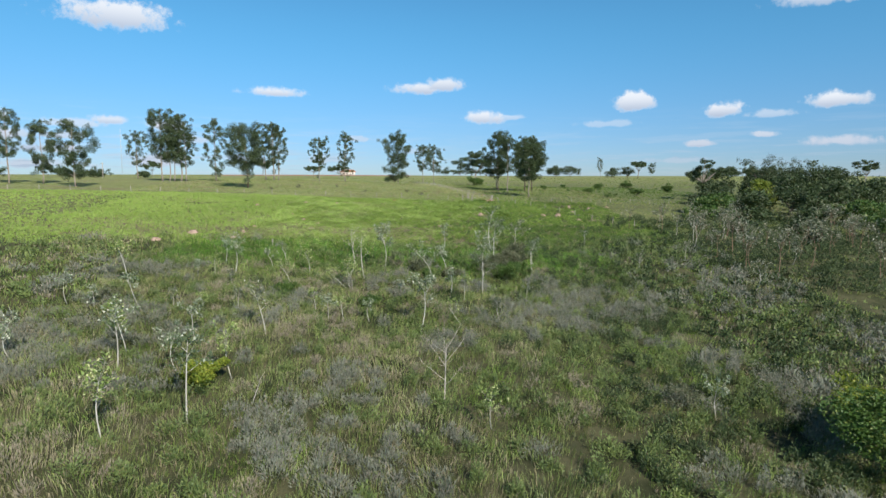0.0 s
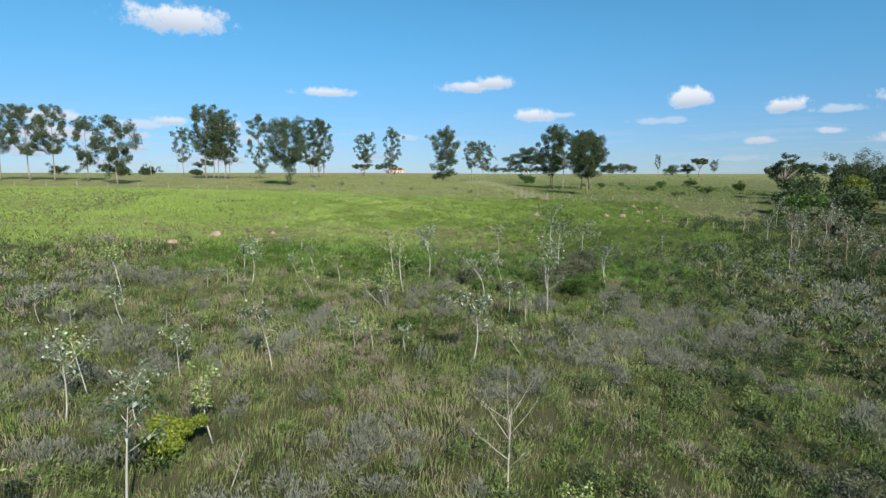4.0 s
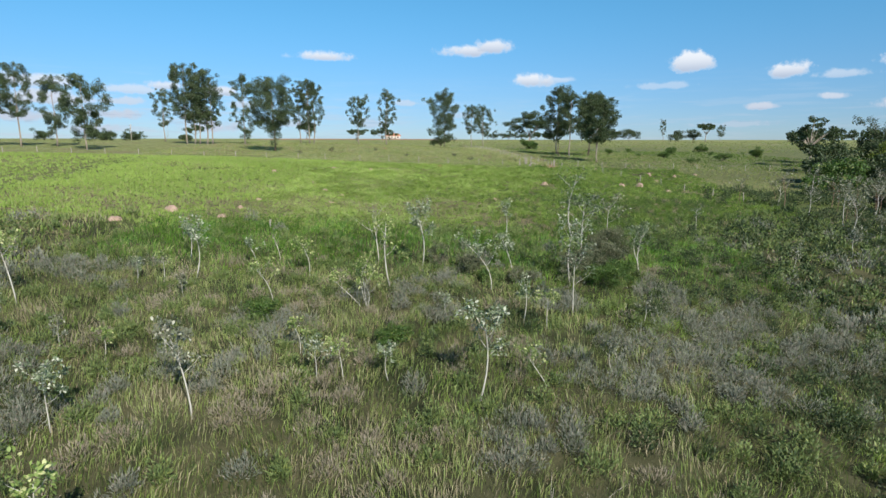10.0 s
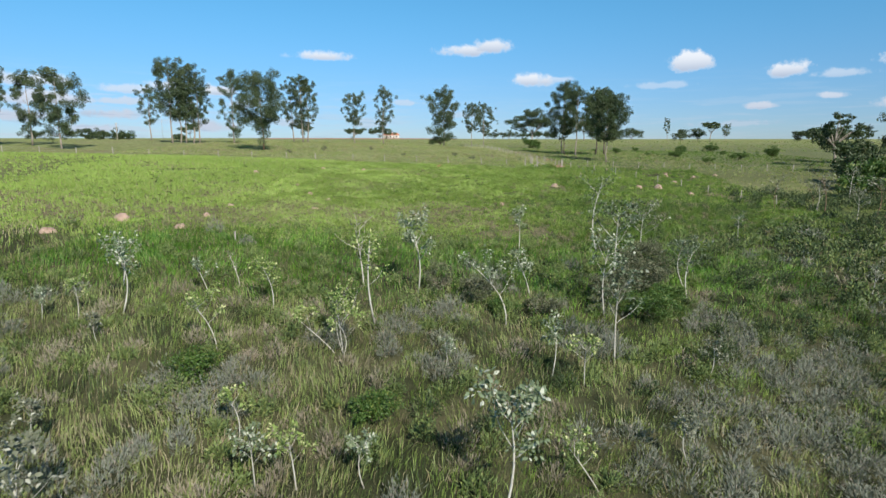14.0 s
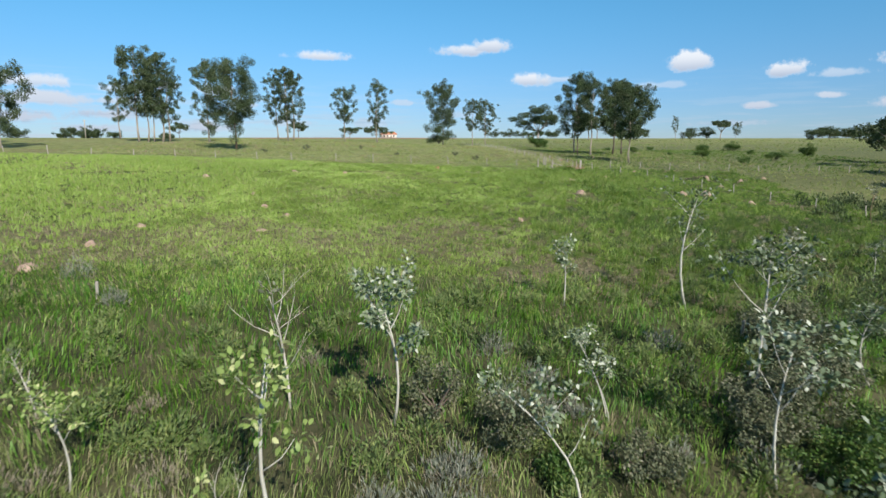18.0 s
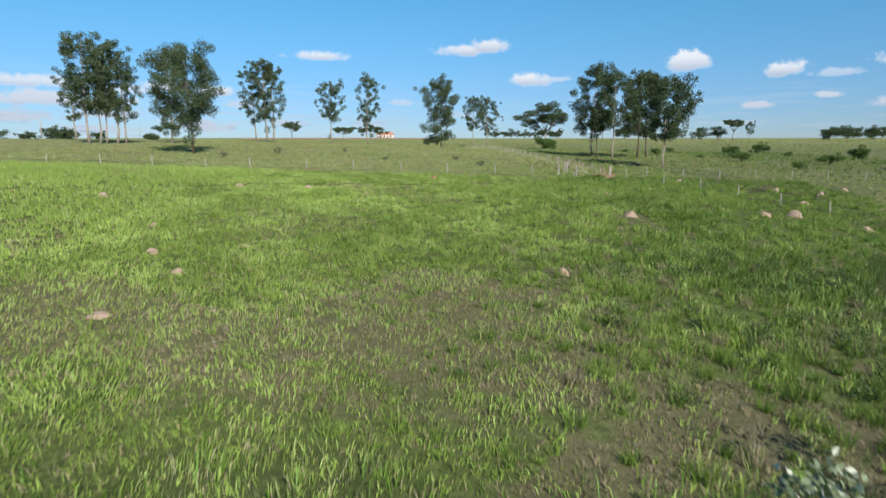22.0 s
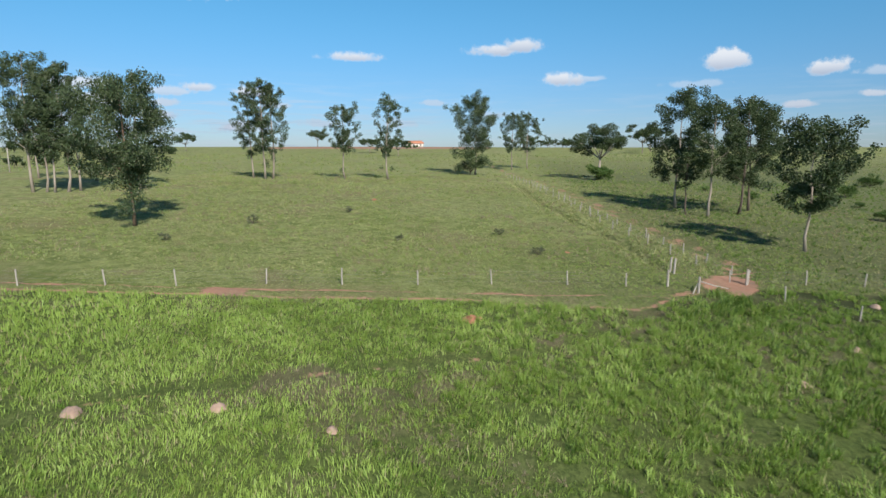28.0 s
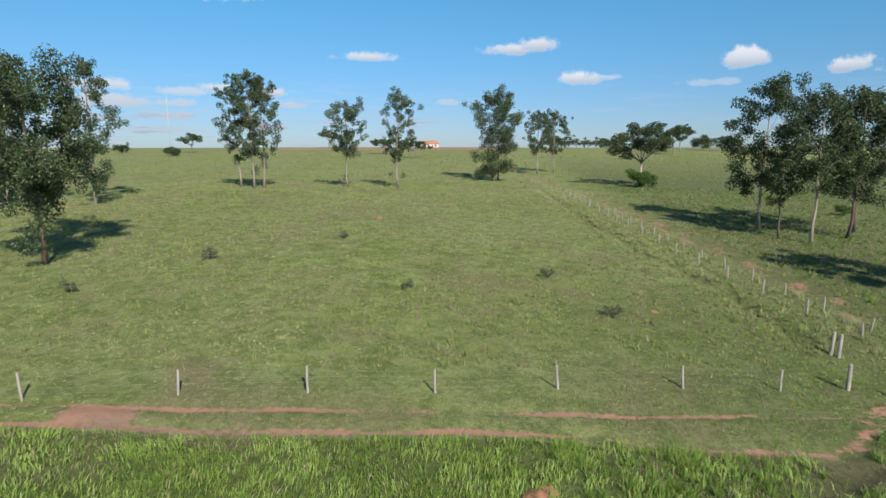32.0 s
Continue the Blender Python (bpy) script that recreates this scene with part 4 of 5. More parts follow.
# ---- saplings of the slope ----
def sapling(x, y, h, seed, look_="silver", lean=(0.0, 0.0), wide=0.0, stems=1, far=False, leafy_=1.0):
    """A young tree: thin pale stem, a few forks, rosettes of large pale leaves; or a bare dead one."""
    rng = np.random.default_rng(seed)
    names = {"silver": "young pale-stemmed tree with silvery green leaves on the slope",
             "lime": "young pale-stemmed tree with yellowish green leaves on the slope",
             "wool": "young tree with grey woolly leaves on a slim stem",
             "dark": "slender pale-stemmed young tree with dark green leaves",
             "bare": "dead leafless sapling with bleached branches"}
    root = plant_root("dead_sapling" if look_ == "bare" else "sapling", x, y, 0)
    tagged(root, names[look_], "tree", "saplings on the slope")
    bark = bark_dead if look_ == "bare" else bark_brown if far else bark_white
    leaf = {"silver": silver_leaf, "lime": lime_leaf, "wool": wool_leaf, "dark": olive_leaf, "bare": wool_leaf}[look_]
    wide = wide or h * rng.uniform(0.36, 0.5)
    spots = []
    for s in range(stems):
        off = rng.normal(size=2) * (0.25 if stems > 1 else 0.04)
        zs = np.linspace(0, 1, 7)
        lx, ly = lean[0] + off[0] * 0.8, lean[1] + off[1] * 0.8
        hh = h * (1 if s == 0 else rng.uniform(0.7, 0.95))
        bow = rng.normal(size=2) * 0.06 * h
        st = np.stack([lx * zs**1.2 * h + bow[0] * np.sin(zs * 3.1), ly * zs**1.2 * h + bow[1] * np.sin(zs * 3.1), zs * hh * 0.93], 1)
        st[:, :2] += off * 0.4 * (stems > 1)
        r0 = (0.0085 * h + 0.006) * (0.75 if stems > 1 else 1)
        part("trunk", mesh_of("trunk", *tube(st, r0 * np.array([1.25, 1, 0.92, 0.82, 0.66, 0.45, 0.2]), 7), mats=(bark,), smooth=True), root)
        first = 0.30 if look_ == "bare" else rng.uniform(0.45, 0.58)
        nb = (9 if look_ == "bare" else 6) if stems == 1 else 4
        for i in range(nb):
            fr = first + (0.95 - first) * (i + 0.4) / nb
            base = np.array([np.interp(fr, zs, st[:, j]) for j in range(3)])
            a = i * 2.4 + rng.uniform(-0.6, 0.6)
            le = wide * 0.55 * rng.uniform(0.6, 1.15) * (1.25 if look_ == "bare" else 1)
            pts = curve_up(rng, base, (math.cos(a), math.sin(a), rng.uniform(0.5, 1.3)), le * 1.2, 5, 0.5, 0.1)
            part("branch", mesh_of("branch", *tube(pts, r0 * 0.42 * np.array([1, 0.8, 0.6, 0.45, 0.2]), 5), mats=(bark,), smooth=True), root)
            if look_ == "bare":
                for k in range(3):
                    q = curve_up(rng, pts[2 + k % 2], (math.cos(a + k - 1), math.sin(a + k - 1), 0.9), le * 0.5, 4, 0.4, 0.15)
                    part("twig", mesh_of("twig", *tube(q, r0 * 0.16 * np.array([1, 0.7, 0.5, 0.25]), 4), mats=(bark,), smooth=True), root)
            rr = h * rng.uniform(0.055, 0.085)
            spots += [(*pts[-1], rr), (*(pts[3] + rng.normal(size=3) * 0.08), rr * 0.8), (*(pts[4] + rng.normal(size=3) * rr), rr * 0.9)]
        spots += [(*(st[-1] + rng.normal(size=3) * 0.1), h * 0.08) for _ in range(2)]
    if look_ == "bare":
        spots = spots[-2:]
    cs, al = [], []
    for px, py, pz, r in spots:
        k = 7 if look_ == "bare" else int(rng.integers(11, 21) * leafy_)
        dirs = unit(rng.normal(size=(k, 3)) + (0, 0, 0.35))
        cs.append(np.array([px, py, pz]) + dirs * r * rng.uniform(0.5, 1.4, (k, 1)) * ((1.5, 1.5, 0.45) if look_ == "dark" else (1, 1, 1)))
        al.append(dirs + rng.normal(size=(k, 3)) * 0.3)
    c, a = np.concatenate(cs), np.concatenate(al)
    size = np.clip(0.026 * h + 0.05, 0.09, 0.15) * rng.uniform(0.7, 1.3, len(c))
    if far:
        c, a, size = c[::2], a[::2], size[::2] * 1.35
        part("foliage", mesh_of("foliage", *leaves(rng, c, a, size * 1.1, size * 0.62), mats=(leaf,)), root)
    else:
        part("foliage", mesh_of("foliage", *broad_leaves(rng, c, a, size * 1.1, size * 0.62), mats=(leaf,)), root)
    return root


sapling(-9.2, 32.6, 2.9, 301, "lime")
sapling(-12.3, 33.1, 2.3, 302, "silver", wide=2.0, leafy_=1.6)
sapling(-16.3, 36.0, 3.0, 303, "lime", (-0.25, 0.1))
sapling(-13.2, 38.6, 2.3, 304, "silver", wide=1.7, leafy_=1.6)
sapling(-8.9, 39.9, 3.2, 305, "wool", (-0.22, 0.1))
sapling(-18.9, 44.1, 2.5, 306, "silver", (-0.2, 0))
sapling(-21.8, 49.3, 3.7, 307, "lime", (-0.2, 0), wide=1.9)
sapling(-21.9, 43.8, 1.6, 308, "silver")
sapling(-3.0, 55.4, 4.7, 309, "lime", wide=1.7, leafy_=0.7)
sapling(-1.2, 60.6, 4.2, 310, "silver", (-0.1, 0), wide=1.7, leafy_=2.2)
sapling(8.0, 53.7, 3.9, 311, "dark", wide=2.2)
sapling(1.8, 42.9, 3.9, 312, "silver", wide=2.0, leafy_=1.6)
sapling(11.9, 52.8, 1.8, 313, "wool")
sapling(2.5, 30.3, 3.7, 314, "bare", (0.05, 0), wide=2.2)
sapling(-14.9, 55.1, 3.3, 315, "silver")
sapling(-16.4, 54.1, 1.9, 316, "lime")
sapling(-17.8, 53.7, 1.5, 317, "silver")
sapling(-6.4, 45.9, 1.8, 318, "lime", (-0.2, 0))
sapling(-5.1, 43.4, 2.0, 319, "silver")
sapling(-4.0, 43.6, 1.8, 320, "lime", (-0.15, 0))
sapling(-2.1, 43.9, 1.7, 321, "silver")
sapling(-4.2, 52.6, 2.5, 322, "lime", (-0.25, 0), wide=1.8, stems=4)
sapling(3.4, 57.0, 3.2, 323, "silver", (-0.55, 0.1), wide=2.0)
sapling(5.4, 61.3, 2.4, 324, "silver", wide=1.5, stems=2)
sapling(5.85, 71.0, 3.3, 325, "silver", wide=0.9)
sapling(11.8, 71.7, 5.8, 326, "dark", wide=2.6)
sapling(8.9, 58.7, 4.1, 327, "silver", wide=2.4, leafy_=1.6)
sapling(10.6, 63.0, 5.2, 328, "dark", wide=3.4, leafy_=1.6)
sapling(14.6, 61.5, 3.7, 329, "dark", wide=1.2)
sapling(-16.6, 58.4, 2.5, 330, "silver")
sapling(-12.1, 58.3, 1.9, 331, "silver", (-0.4, 0))
sapling(-11.0, 59.9, 2.0, 332, "bare", (-0.25, 0))
sapling(-8.4, 57.1, 2.4, 333, "lime", (-0.25, 0))
sapling(-4.6, 56.5, 1.7, 334, "bare", stems=2)
sapling(-9.3, 51.9, 2.2, 335, "lime", (-0.4, 0.1), wide=1.7)
sapling(4.8, 51.8, 2.6, 336, "silver", wide=0.6)
sapling(6.0, 51.1, 2.1, 337, "lime", wide=1.3)
sapling(-21.4, 33.7, 2.6, 338, "silver")
sapling(-15.7, 33.5, 3.4, 339, "silver", wide=1.9)
sapling(-9.8, 27.2, 4.3, 340, "dark", wide=1.7)
sapling(-12.6, 25.2, 3.5, 341, "lime", wide=1.4)
sapling(37.9, 58.8, 3.4, 342, "wool")
sapling(17.4, 29.7, 2.0, 343, "silver", wide=1.6)
sapling(-23.9, 44.1, 2.1, 344, "silver", wide=1.5)
sapling(-11.7, 44.2, 1.7, 345, "wool")
sapling(8.3, 46.1, 1.8, 346, "wool")
sapling(15.4, 64.3, 3.2, 347, "dark", wide=1.2)
sapling(-14.3, 43.9, 1.5, 348, "lime")
sapling(27.6, 64.7, 2.0, 349, "wool")
sapling(4.9, 44.5, 1.7, 350, "lime", (-0.6, 0), wide=1.2)
sapling(-16.6, 44.6, 1.4, 351, "wool")
sapling(-14.3, 51.9, 1.2, 352, "wool")
sapling(0.3, 51.9, 1.3, 353, "silver")
sapling(25.9, 78.7, 2.5, 354, "dark")
sapling(45.1, 91.5, 3.8, 355, "wool", wide=2.6)
sapling(43.6, 82.9, 4.6, 356, "wool", wide=2.8)
sapling(58.9, 98.5, 5.6, 357, "wool", wide=3)
sapling(42.4, 75.8, 3.0, 358, "wool")
sapling(40.9, 78.1, 4.4, 359, "wool", wide=2.8)
sapling(56.3, 109.0, 4.6, 360, "wool", wide=2.8)
sapling(49.8, 70.0, 3.0, 361, "wool")
sapling(49.6, 82.2, 3.4, 362, "wool", wide=2.4)
sapling(68.5, 89.9, 3.7, 363, "wool")
sapling(-4.3, 61.0, 3.8, 364, "bare", (-0.1, 0), wide=2.0)
sapling(14.2, 68.9, 3.9, 365, "wool", wide=2.8)
sapling(47, 76, 3.6, 367, "wool", wide=2.4)
sapling(52, 90, 4.2, 368, "wool", wide=2.8)
sapling(46, 100, 3.6, 369, "wool", wide=2.4)
sapling(54, 78, 3.2, 370, "wool", wide=2.2)
sapling(36, 70, 2.6, 371, "wool")
thicket = np.random.default_rng(77)
for i in range(58):
    x, y = thicket.uniform(40, 82), thicket.uniform(62, 104)
    sapling(x, y, thicket.uniform(2.8, 5.0), 380 + i, "wool", (thicket.normal() * 0.08, 0), thicket.uniform(2.2, 3.6), far=True)
sapling(-7.4, 29.5, 1.6, 372, "bare", (0.3, 0))
sapling(4.6, 27.6, 2.0, 373, "lime")


# ---- termite mounds and bare earth ----
def mound(x, y, r, seed, mat=mound_earth, tall=0.9):
    rng = np.random.default_rng(seed)
    bm = bmesh.new()
    bmesh.ops.create_icosphere(bm, subdivisions=3, radius=1.0)
    ph = rng.uniform(0, 6, 3)
    for v in bm.verts:
        k = v.co.copy()
        bump = 1 + 0.16 * math.sin(3 * k.x + ph[0]) * math.cos(3 * k.y + ph[1]) + 0.10 * math.sin(7 * k.x + ph[2]) * math.cos(6 * k.z + 7 * k.y) + 0.05 * math.sin(15 * k.y + ph[0]) * math.cos(13 * k.x + 11 * k.z)
        v.co = (k.x * r * bump * (1.1 - 0.25 * max(0, k.z)), k.y * r * bump * (0.9 - 0.2 * max(0, k.z)), max(-0.3, k.z) * r * 1.15 * tall * bump)
    me = bpy.data.meshes.new("termite_mound")
    bm.to_mesh(me)
    bm.free()
    me.materials.append(mat)
    me.polygons.foreach_set("use_smooth", np.ones(len(me.polygons), bool))
    ob = new("termite_mound", me)
    ob.matrix_world = pose(x, y, height(x, y) - 0.06, 0, 0, rng.uniform(0, 360))
    tagged(ob, "crumbling reddish termite mound in the grass" if mat is red_earth else "pinkish rounded termite mound in the pasture", "termite mound", "termite mounds")


for i, (x, y, r) in enumerate([(-14.4, 93.2, 0.34), (-11.8, 90.1, 0.42), (6.75, 93.2, 0.36), (-17.1, 99.1, 0.27), (-11.9, 83.9, 0.4), (32.4, 116, 0.6), (29.2, 115.1, 0.5),
                               (37.6, 123.2, 0.43), (-11.5, 117.0, 0.36), (-24.6, 107.2, 0.42), (16.1, 111.6, 0.5), (39.0, 130.9, 0.5), (43, 128.8, 0.53), (-10.4, 95.3, 0.36), (15, 94.8, 0.4)]):
    mound(x, y, r, 400 + i, tall=0.55 if i in (1, 4, 13, 14) else 0.9)
for i, (x, y, r) in enumerate([(-17.4, 115.8, 0.46), (-6.2, 116.1, 0.34), (23.8, 129.2, 0.45), (17.6, 123.7, 0.37), (30.8, 138.2, 0.4), (1.7, 104.8, 0.2), (-24.8, 73.9, 0.7), (-19.5, 72.1, 0.45),
                               (-19.7, 77.6, 0.4), (-19.6, 83.1, 0.32), (35, 110.4, 0.55), (49, 133.9, 0.5), (33.2, 117.5, 0.5), (35.7, 101.4, 0.45), (-27.2, 68.6, 0.55)]):
    mound(x, y, r, 420 + i, tall=0.7)
mound(-0.3, 130.9, 0.6, 440, red_earth, 0.7)
mound(0.1, 131.6, 0.4, 441, red_earth, 0.4)
mound(-15.5, 185, 0.5, 442, red_earth, 0.5)
mound(9.5, 152.5, 0.35, 443, red_earth, 0.4)


# ---- fences ----
def post_mesh(r, h, seed):
    rng = np.random.default_rng(seed)
    zs = np.array([-0.3, 0, 0.5 * h, 0.93 * h, h])
    p = np.stack([rng.normal(size=5) * 0.008, rng.normal(size=5) * 0.008, zs], 1)
    return mesh_of("post", *tube(p, r * np.array([1, 1.05, 1.0, 0.96, 0.82]), 8), mats=(post_wood,), smooth=True)


POSTS = [post_mesh(0.06, 1.22, 500 + i) for i in range(4)]
STOUT = post_mesh(0.10, 1.4, 510)


def fence(line, step, label, seed, wires=4, tall=1.0):
    rng = np.random.default_rng(seed)
    root = new("wire_fence")
    tagged(root, label, "fence", "pasture fences")
    pts, carry = [], 0.0
    for (x0, y0), (x1, y1) in zip(line[:-1], line[1:]) if step else ():
        le = math.hypot(x1 - x0, y1 - y0)
        s = carry
        while s < le:
            pts.append((x0 + (x1 - x0) * s / le, y0 + (y1 - y0) * s / le))
            s += step
        carry = s - le
    pts = pts if step else line
    tops = []
    for i, (x, y) in enumerate(pts):
        z = height(x, y)
        ob = part("post", POSTS[i % 4], root)
        ob.matrix_world = pose(x, y, z, rng.normal() * 2.2, rng.normal() * 2.2, rng.uniform(0, 360)) @ Matrix.Diagonal((1, 1, tall * rng.uniform(0.9, 1.1), 1))
        tops.append((x, y, z))
    for k in range(wires):
        v = np.array(tops) + (0, 0, (0.26 + 0.27 * k) * tall)
        part("wire", mesh_of("wire", *tube(v, np.full(len(v), 0.0035), 4), mats=(wire_metal,)), root)


fence([(12.5, 140.9), (7.65, 140.5), (1.4, 139.5), (-4.5, 138.3), (-10.4, 137.6), (-16.0, 136.4), (-22.5, 135.2), (-27.5, 134.4), (-33.3, 133.2)]
      + [(-38.9 - 5.7 * i, 132.4 - 0.8 * i) for i in range(11)], 0,
      "wire fence of weathered wooden posts along a red track", 520)
fence([(22.4, 144.4), (21.2, 148.4), (20.2, 153.2), (18.9, 159), (17.0, 169.3), (16.5, 175.5), (15.0, 188), (14.6, 197.7), (13.2, 206.4), (12, 230), (9, 262)], 4.6,
      "wire fence of pale posts beside a rutted lane", 521, tall=0.95)
fence([(23.6, 146.8), (22.2, 153), (20.7, 159.5), (18.7, 169.8), (18.0, 176), (16.6, 188.5), (16.1, 198), (14.8, 207), (13.4, 230)], 3.9,
      "second wire fence of short pale stakes beside a rutted lane", 522, tall=0.8)
fence([(23.6, 143.6), (30, 143.8), (48, 144), (95, 143)], 5.0, "wire fence of wooden posts across the pasture", 523)
fence([(24.2, 138.6), (29.4, 132.9), (31.4, 128.4), (33.3, 124.1), (38, 113), (48, 96)], 5.0, "old wire fence of leaning posts on rough pasture", 524, wires=3)
for i, (x, y) in enumerate([(16.1, 141.5), (18.15, 140.2), (17.8, 146.1), (18.05, 145.8), (23.4, 143.4)]):
    ob = new("gate_post", STOUT)
    ob.matrix_world = pose(x, y, height(x, y), 2, -1, 40 * i)
    tagged(ob, "stout weathered wooden post beside the gateway", "post", "gateway posts")
for i, (a, b, q, e) in enumerate([(18.3, 140.3, 0.95, 21.0), (17.5, 139.6, 0.0, 18.6)]):
    z0, z1 = height(a, b), height(e, 141.2)
    rail = mesh_of("gate_rail", *tube([(a, b, z0 + q + 0.05), ((a + e) / 2, (b + 141.2) / 2, (z0 + z1) / 2 + 0.5), (e, 141.2, z1 + 0.10 + 0.55 * (i == 1))], (0.05, 0.048, 0.042), 7), mats=(post_wood,), smooth=True)
    tagged(new("gate_rail", rail), "pale wooden rail fallen aslant in the gateway", "rail", "gateway rails")
for i, (x, y, h) in enumerate([(-14.2, 68.6, 0.6), (12.6, 68.0, 0.7)]):
    ob = new("old_post", POSTS[i])
    ob.matrix_world = pose(x, y, height(x, y), 4, 3, 0) @ Matrix.Diagonal((1.1, 1.1, h, 1))
    tagged(ob, "short weathered wooden post leaning in the grass", "post")


# ---- grass and low scrub ----
def scatter(rng, x0, x1, y0, y1, per_m2, keep):
    n = int((x1 - x0) * (y1 - y0) * per_m2)
    x, y = rng.uniform(x0, x1, n), rng.uniform(y0, y1, n)
    k = rng.random(n) < keep(x, y)
    return x[k], y[k]


def blade_tufts(rng, x, y, count, h, wide, flare):
    """Tufts of single pointed blades."""
    n = len(x)
    z = land(x, y) - 0.03
    hh = (h * rng.uniform(0.7, 1.25, n))[:, None]
    a = rng.uniform(0, 6.283, (n, count))
    r = rng.uniform(0.0, 1.0, (n, count)) ** 0.7 * hh * 0.45
    base = np.stack([x[:, None] + np.cos(a) * r, y[:, None] + np.sin(a) * r, np.repeat(z[:, None], count, 1)], -1)
    le = hh * rng.uniform(0.55, 1.15, (n, count))
    b = a + rng.normal(size=(n, count)) * 0.7
    out = le * flare * rng.uniform(0.2, 1.3, (n, count))
    tip = base + np.stack([np.cos(b) * out, np.sin(b) * out, le], -1)
    c = rng.uniform(0, 6.283, (n, count))
    side = np.stack([np.cos(c), np.sin(c), 0 * c], -1) * (wide * rng.uniform(0.6, 1.4, (n, count)) * 0.5)[..., None]
    v = np.stack([base - side, base + side, tip], 2).reshape(-1, 3)
    return v, np.arange(len(v)).reshape(-1, 3)


def low_scrub(rng, x, y, count, h, size):
    """Twiggy dome-shaped clumps of small narrow leaves."""
    n = len(x)
    z = land(x, y)
    hh = (h * rng.uniform(0.6, 1.35, n))[:, None, None]
    d = rng.normal(size=(n, count, 3))
    d[..., 2] = np.abs(d[..., 2]) * 0.9 + 0.12
    d = unit(d) * (rng.random((n, count, 1)) ** 0.28) * hh * np.array([0.80, 0.80, 1.0])
    c = d + np.stack([x, y, z], 1)[:, None, :]
    u = unit(d + np.array([0, 0, 0.5]) * hh + rng.normal(size=d.shape) * 0.25 * hh)
    s = unit(np.cross(u, rng.normal(size=d.shape)))
    le = (size * rng.uniform(0.6, 1.5, (n, count)))[..., None]
    v = np.stack([c - s * le * 0.18, c + s * le * 0.18, c + u * le], 2).reshape(-1, 3)
    return v, np.arange(len(v)).reshape(-1, 3)


def bent_blades(rng, x, y, h, wide, lean=0.5):
    """Single arching blades; neighbours lean the same way, so that the growth looks matted."""
    n = len(x)
    z = land(x, y) - 0.02
    a = 2.2 * ripple(x * 0.9 + 5, y * 0.8) + 1.1 * ripple(x * 0.23, y * 0.27 + 4) + rng.normal(size=n) * 0.95
    le = h * rng.uniform(0.55, 1.25, n)
    out = le * lean * rng.uniform(0.25, 1.6, n)
    way = np.stack([np.cos(a), np.sin(a), 0 * a], 1)
    c = rng.uniform(0, 6.283, n)
    side = np.stack([np.cos(c), np.sin(c), 0 * c], 1) * (wide * rng.uniform(0.6, 1.4, n) * 0.5)[:, None]
    base = np.stack([x, y, z], 1)
    mid = base + way * (out * 0.32)[:, None] + np.array([0, 0, 1.0]) * (le * 0.62)[:, None]
    tip = base + way * out[:, None] + np.array([0, 0, 1.0]) * (le * rng.uniform(0.72, 1.0, n))[:, None]
    v = np.stack([base - side * 0.8, base + side * 0.8, mid + side, mid - side, tip], 1).reshape(-1, 3)
    k = np.arange(n)[:, None] * 5
    f = np.concatenate([k + np.array([[0, 1, 2]]), k + np.array([[0, 2, 3]]), k + np.array([[3, 2, 4]])], 1).reshape(-1, 3)
    return v, f


def feathery(rng, x, y, count, r, h, le, wd, up=0.7):
    """Rounded, uneven bushes of fine sprays that point outward and up."""
    n = len(x)
    z = land(x, y)
    d = rng.normal(size=(n, count, 3))
    d[..., 2] = np.abs(d[..., 2]) * 0.95 + 0.05
    d = unit(d)
    az = np.arctan2(d[..., 1], d[..., 0])
    ph = rng.uniform(0, 6.28, (n, 3))
    rim = 1 + 0.22 * np.sin(2 * az + ph[:, :1]) + 0.20 * np.sin(5 * az + ph[:, 1:2] + 3 * d[..., 2]) + 0.12 * np.sin(9 * d[..., 2] + ph[:, 2:3] + 4 * az)
    size = np.stack([np.broadcast_to(r, n), np.broadcast_to(r, n), np.broadcast_to(h, n)], 1)
    c = d * (rng.random((n, count, 1)) ** 0.33) * rim[..., None] * size[:, None, :]
    u = unit(d + np.array([0, 0, up]) + rng.normal(size=d.shape) * 0.33)
    s = unit(np.cross(u, rng.normal(size=d.shape)))
    k = (le * rng.uniform(0.6, 1.45, (n, count)))[..., None]
    w = (wd * rng.uniform(0.7, 1.3, (n, count)))[..., None]
    p = c + np.stack([x, y, z], 1)[:, None, :] - u * k * 0.5
    v = np.stack([p - s * w * 0.3, p + s * w * 0.5 + u * k * 0.45, p + u * k, p - s * w * 0.5 + u * k * 0.5], 2).reshape(-1, 3)
    q = np.arange(n * count)[:, None] * 4
    f = np.concatenate([q + np.array([[0, 1, 2]]), q + np.array([[0, 2, 3]])], 1).reshape(-1, 3)
    return v, f


def stuff(name, vf, mat, label, category):
    tagged(new(name, mesh_of(name, *vf, mats=(mat,))), label, category, kind="stuff")


pasture_blade = leafy("pasture_blade", (0.19, 0.285, 0.054), (0.335, 0.46, 0.104), (0.34, 0.31, 0.16), 0.10, 0.3, 0.5, 0.06, single=0.2)
tussock_blade = leafy("tussock_blade", (0.115, 0.205, 0.034), (0.285, 0.40, 0.08), (0.36, 0.32, 0.16), 0.08, 0.3, 0.5, 0.08, single=0.2)
coarse_blade = leafy("coarse_blade", (0.052, 0.110, 0.016), (0.165, 0.26, 0.042), (0.26, 0.27, 0.10), 0.07, 0.3, 0.5, 0.1, single=0.2)
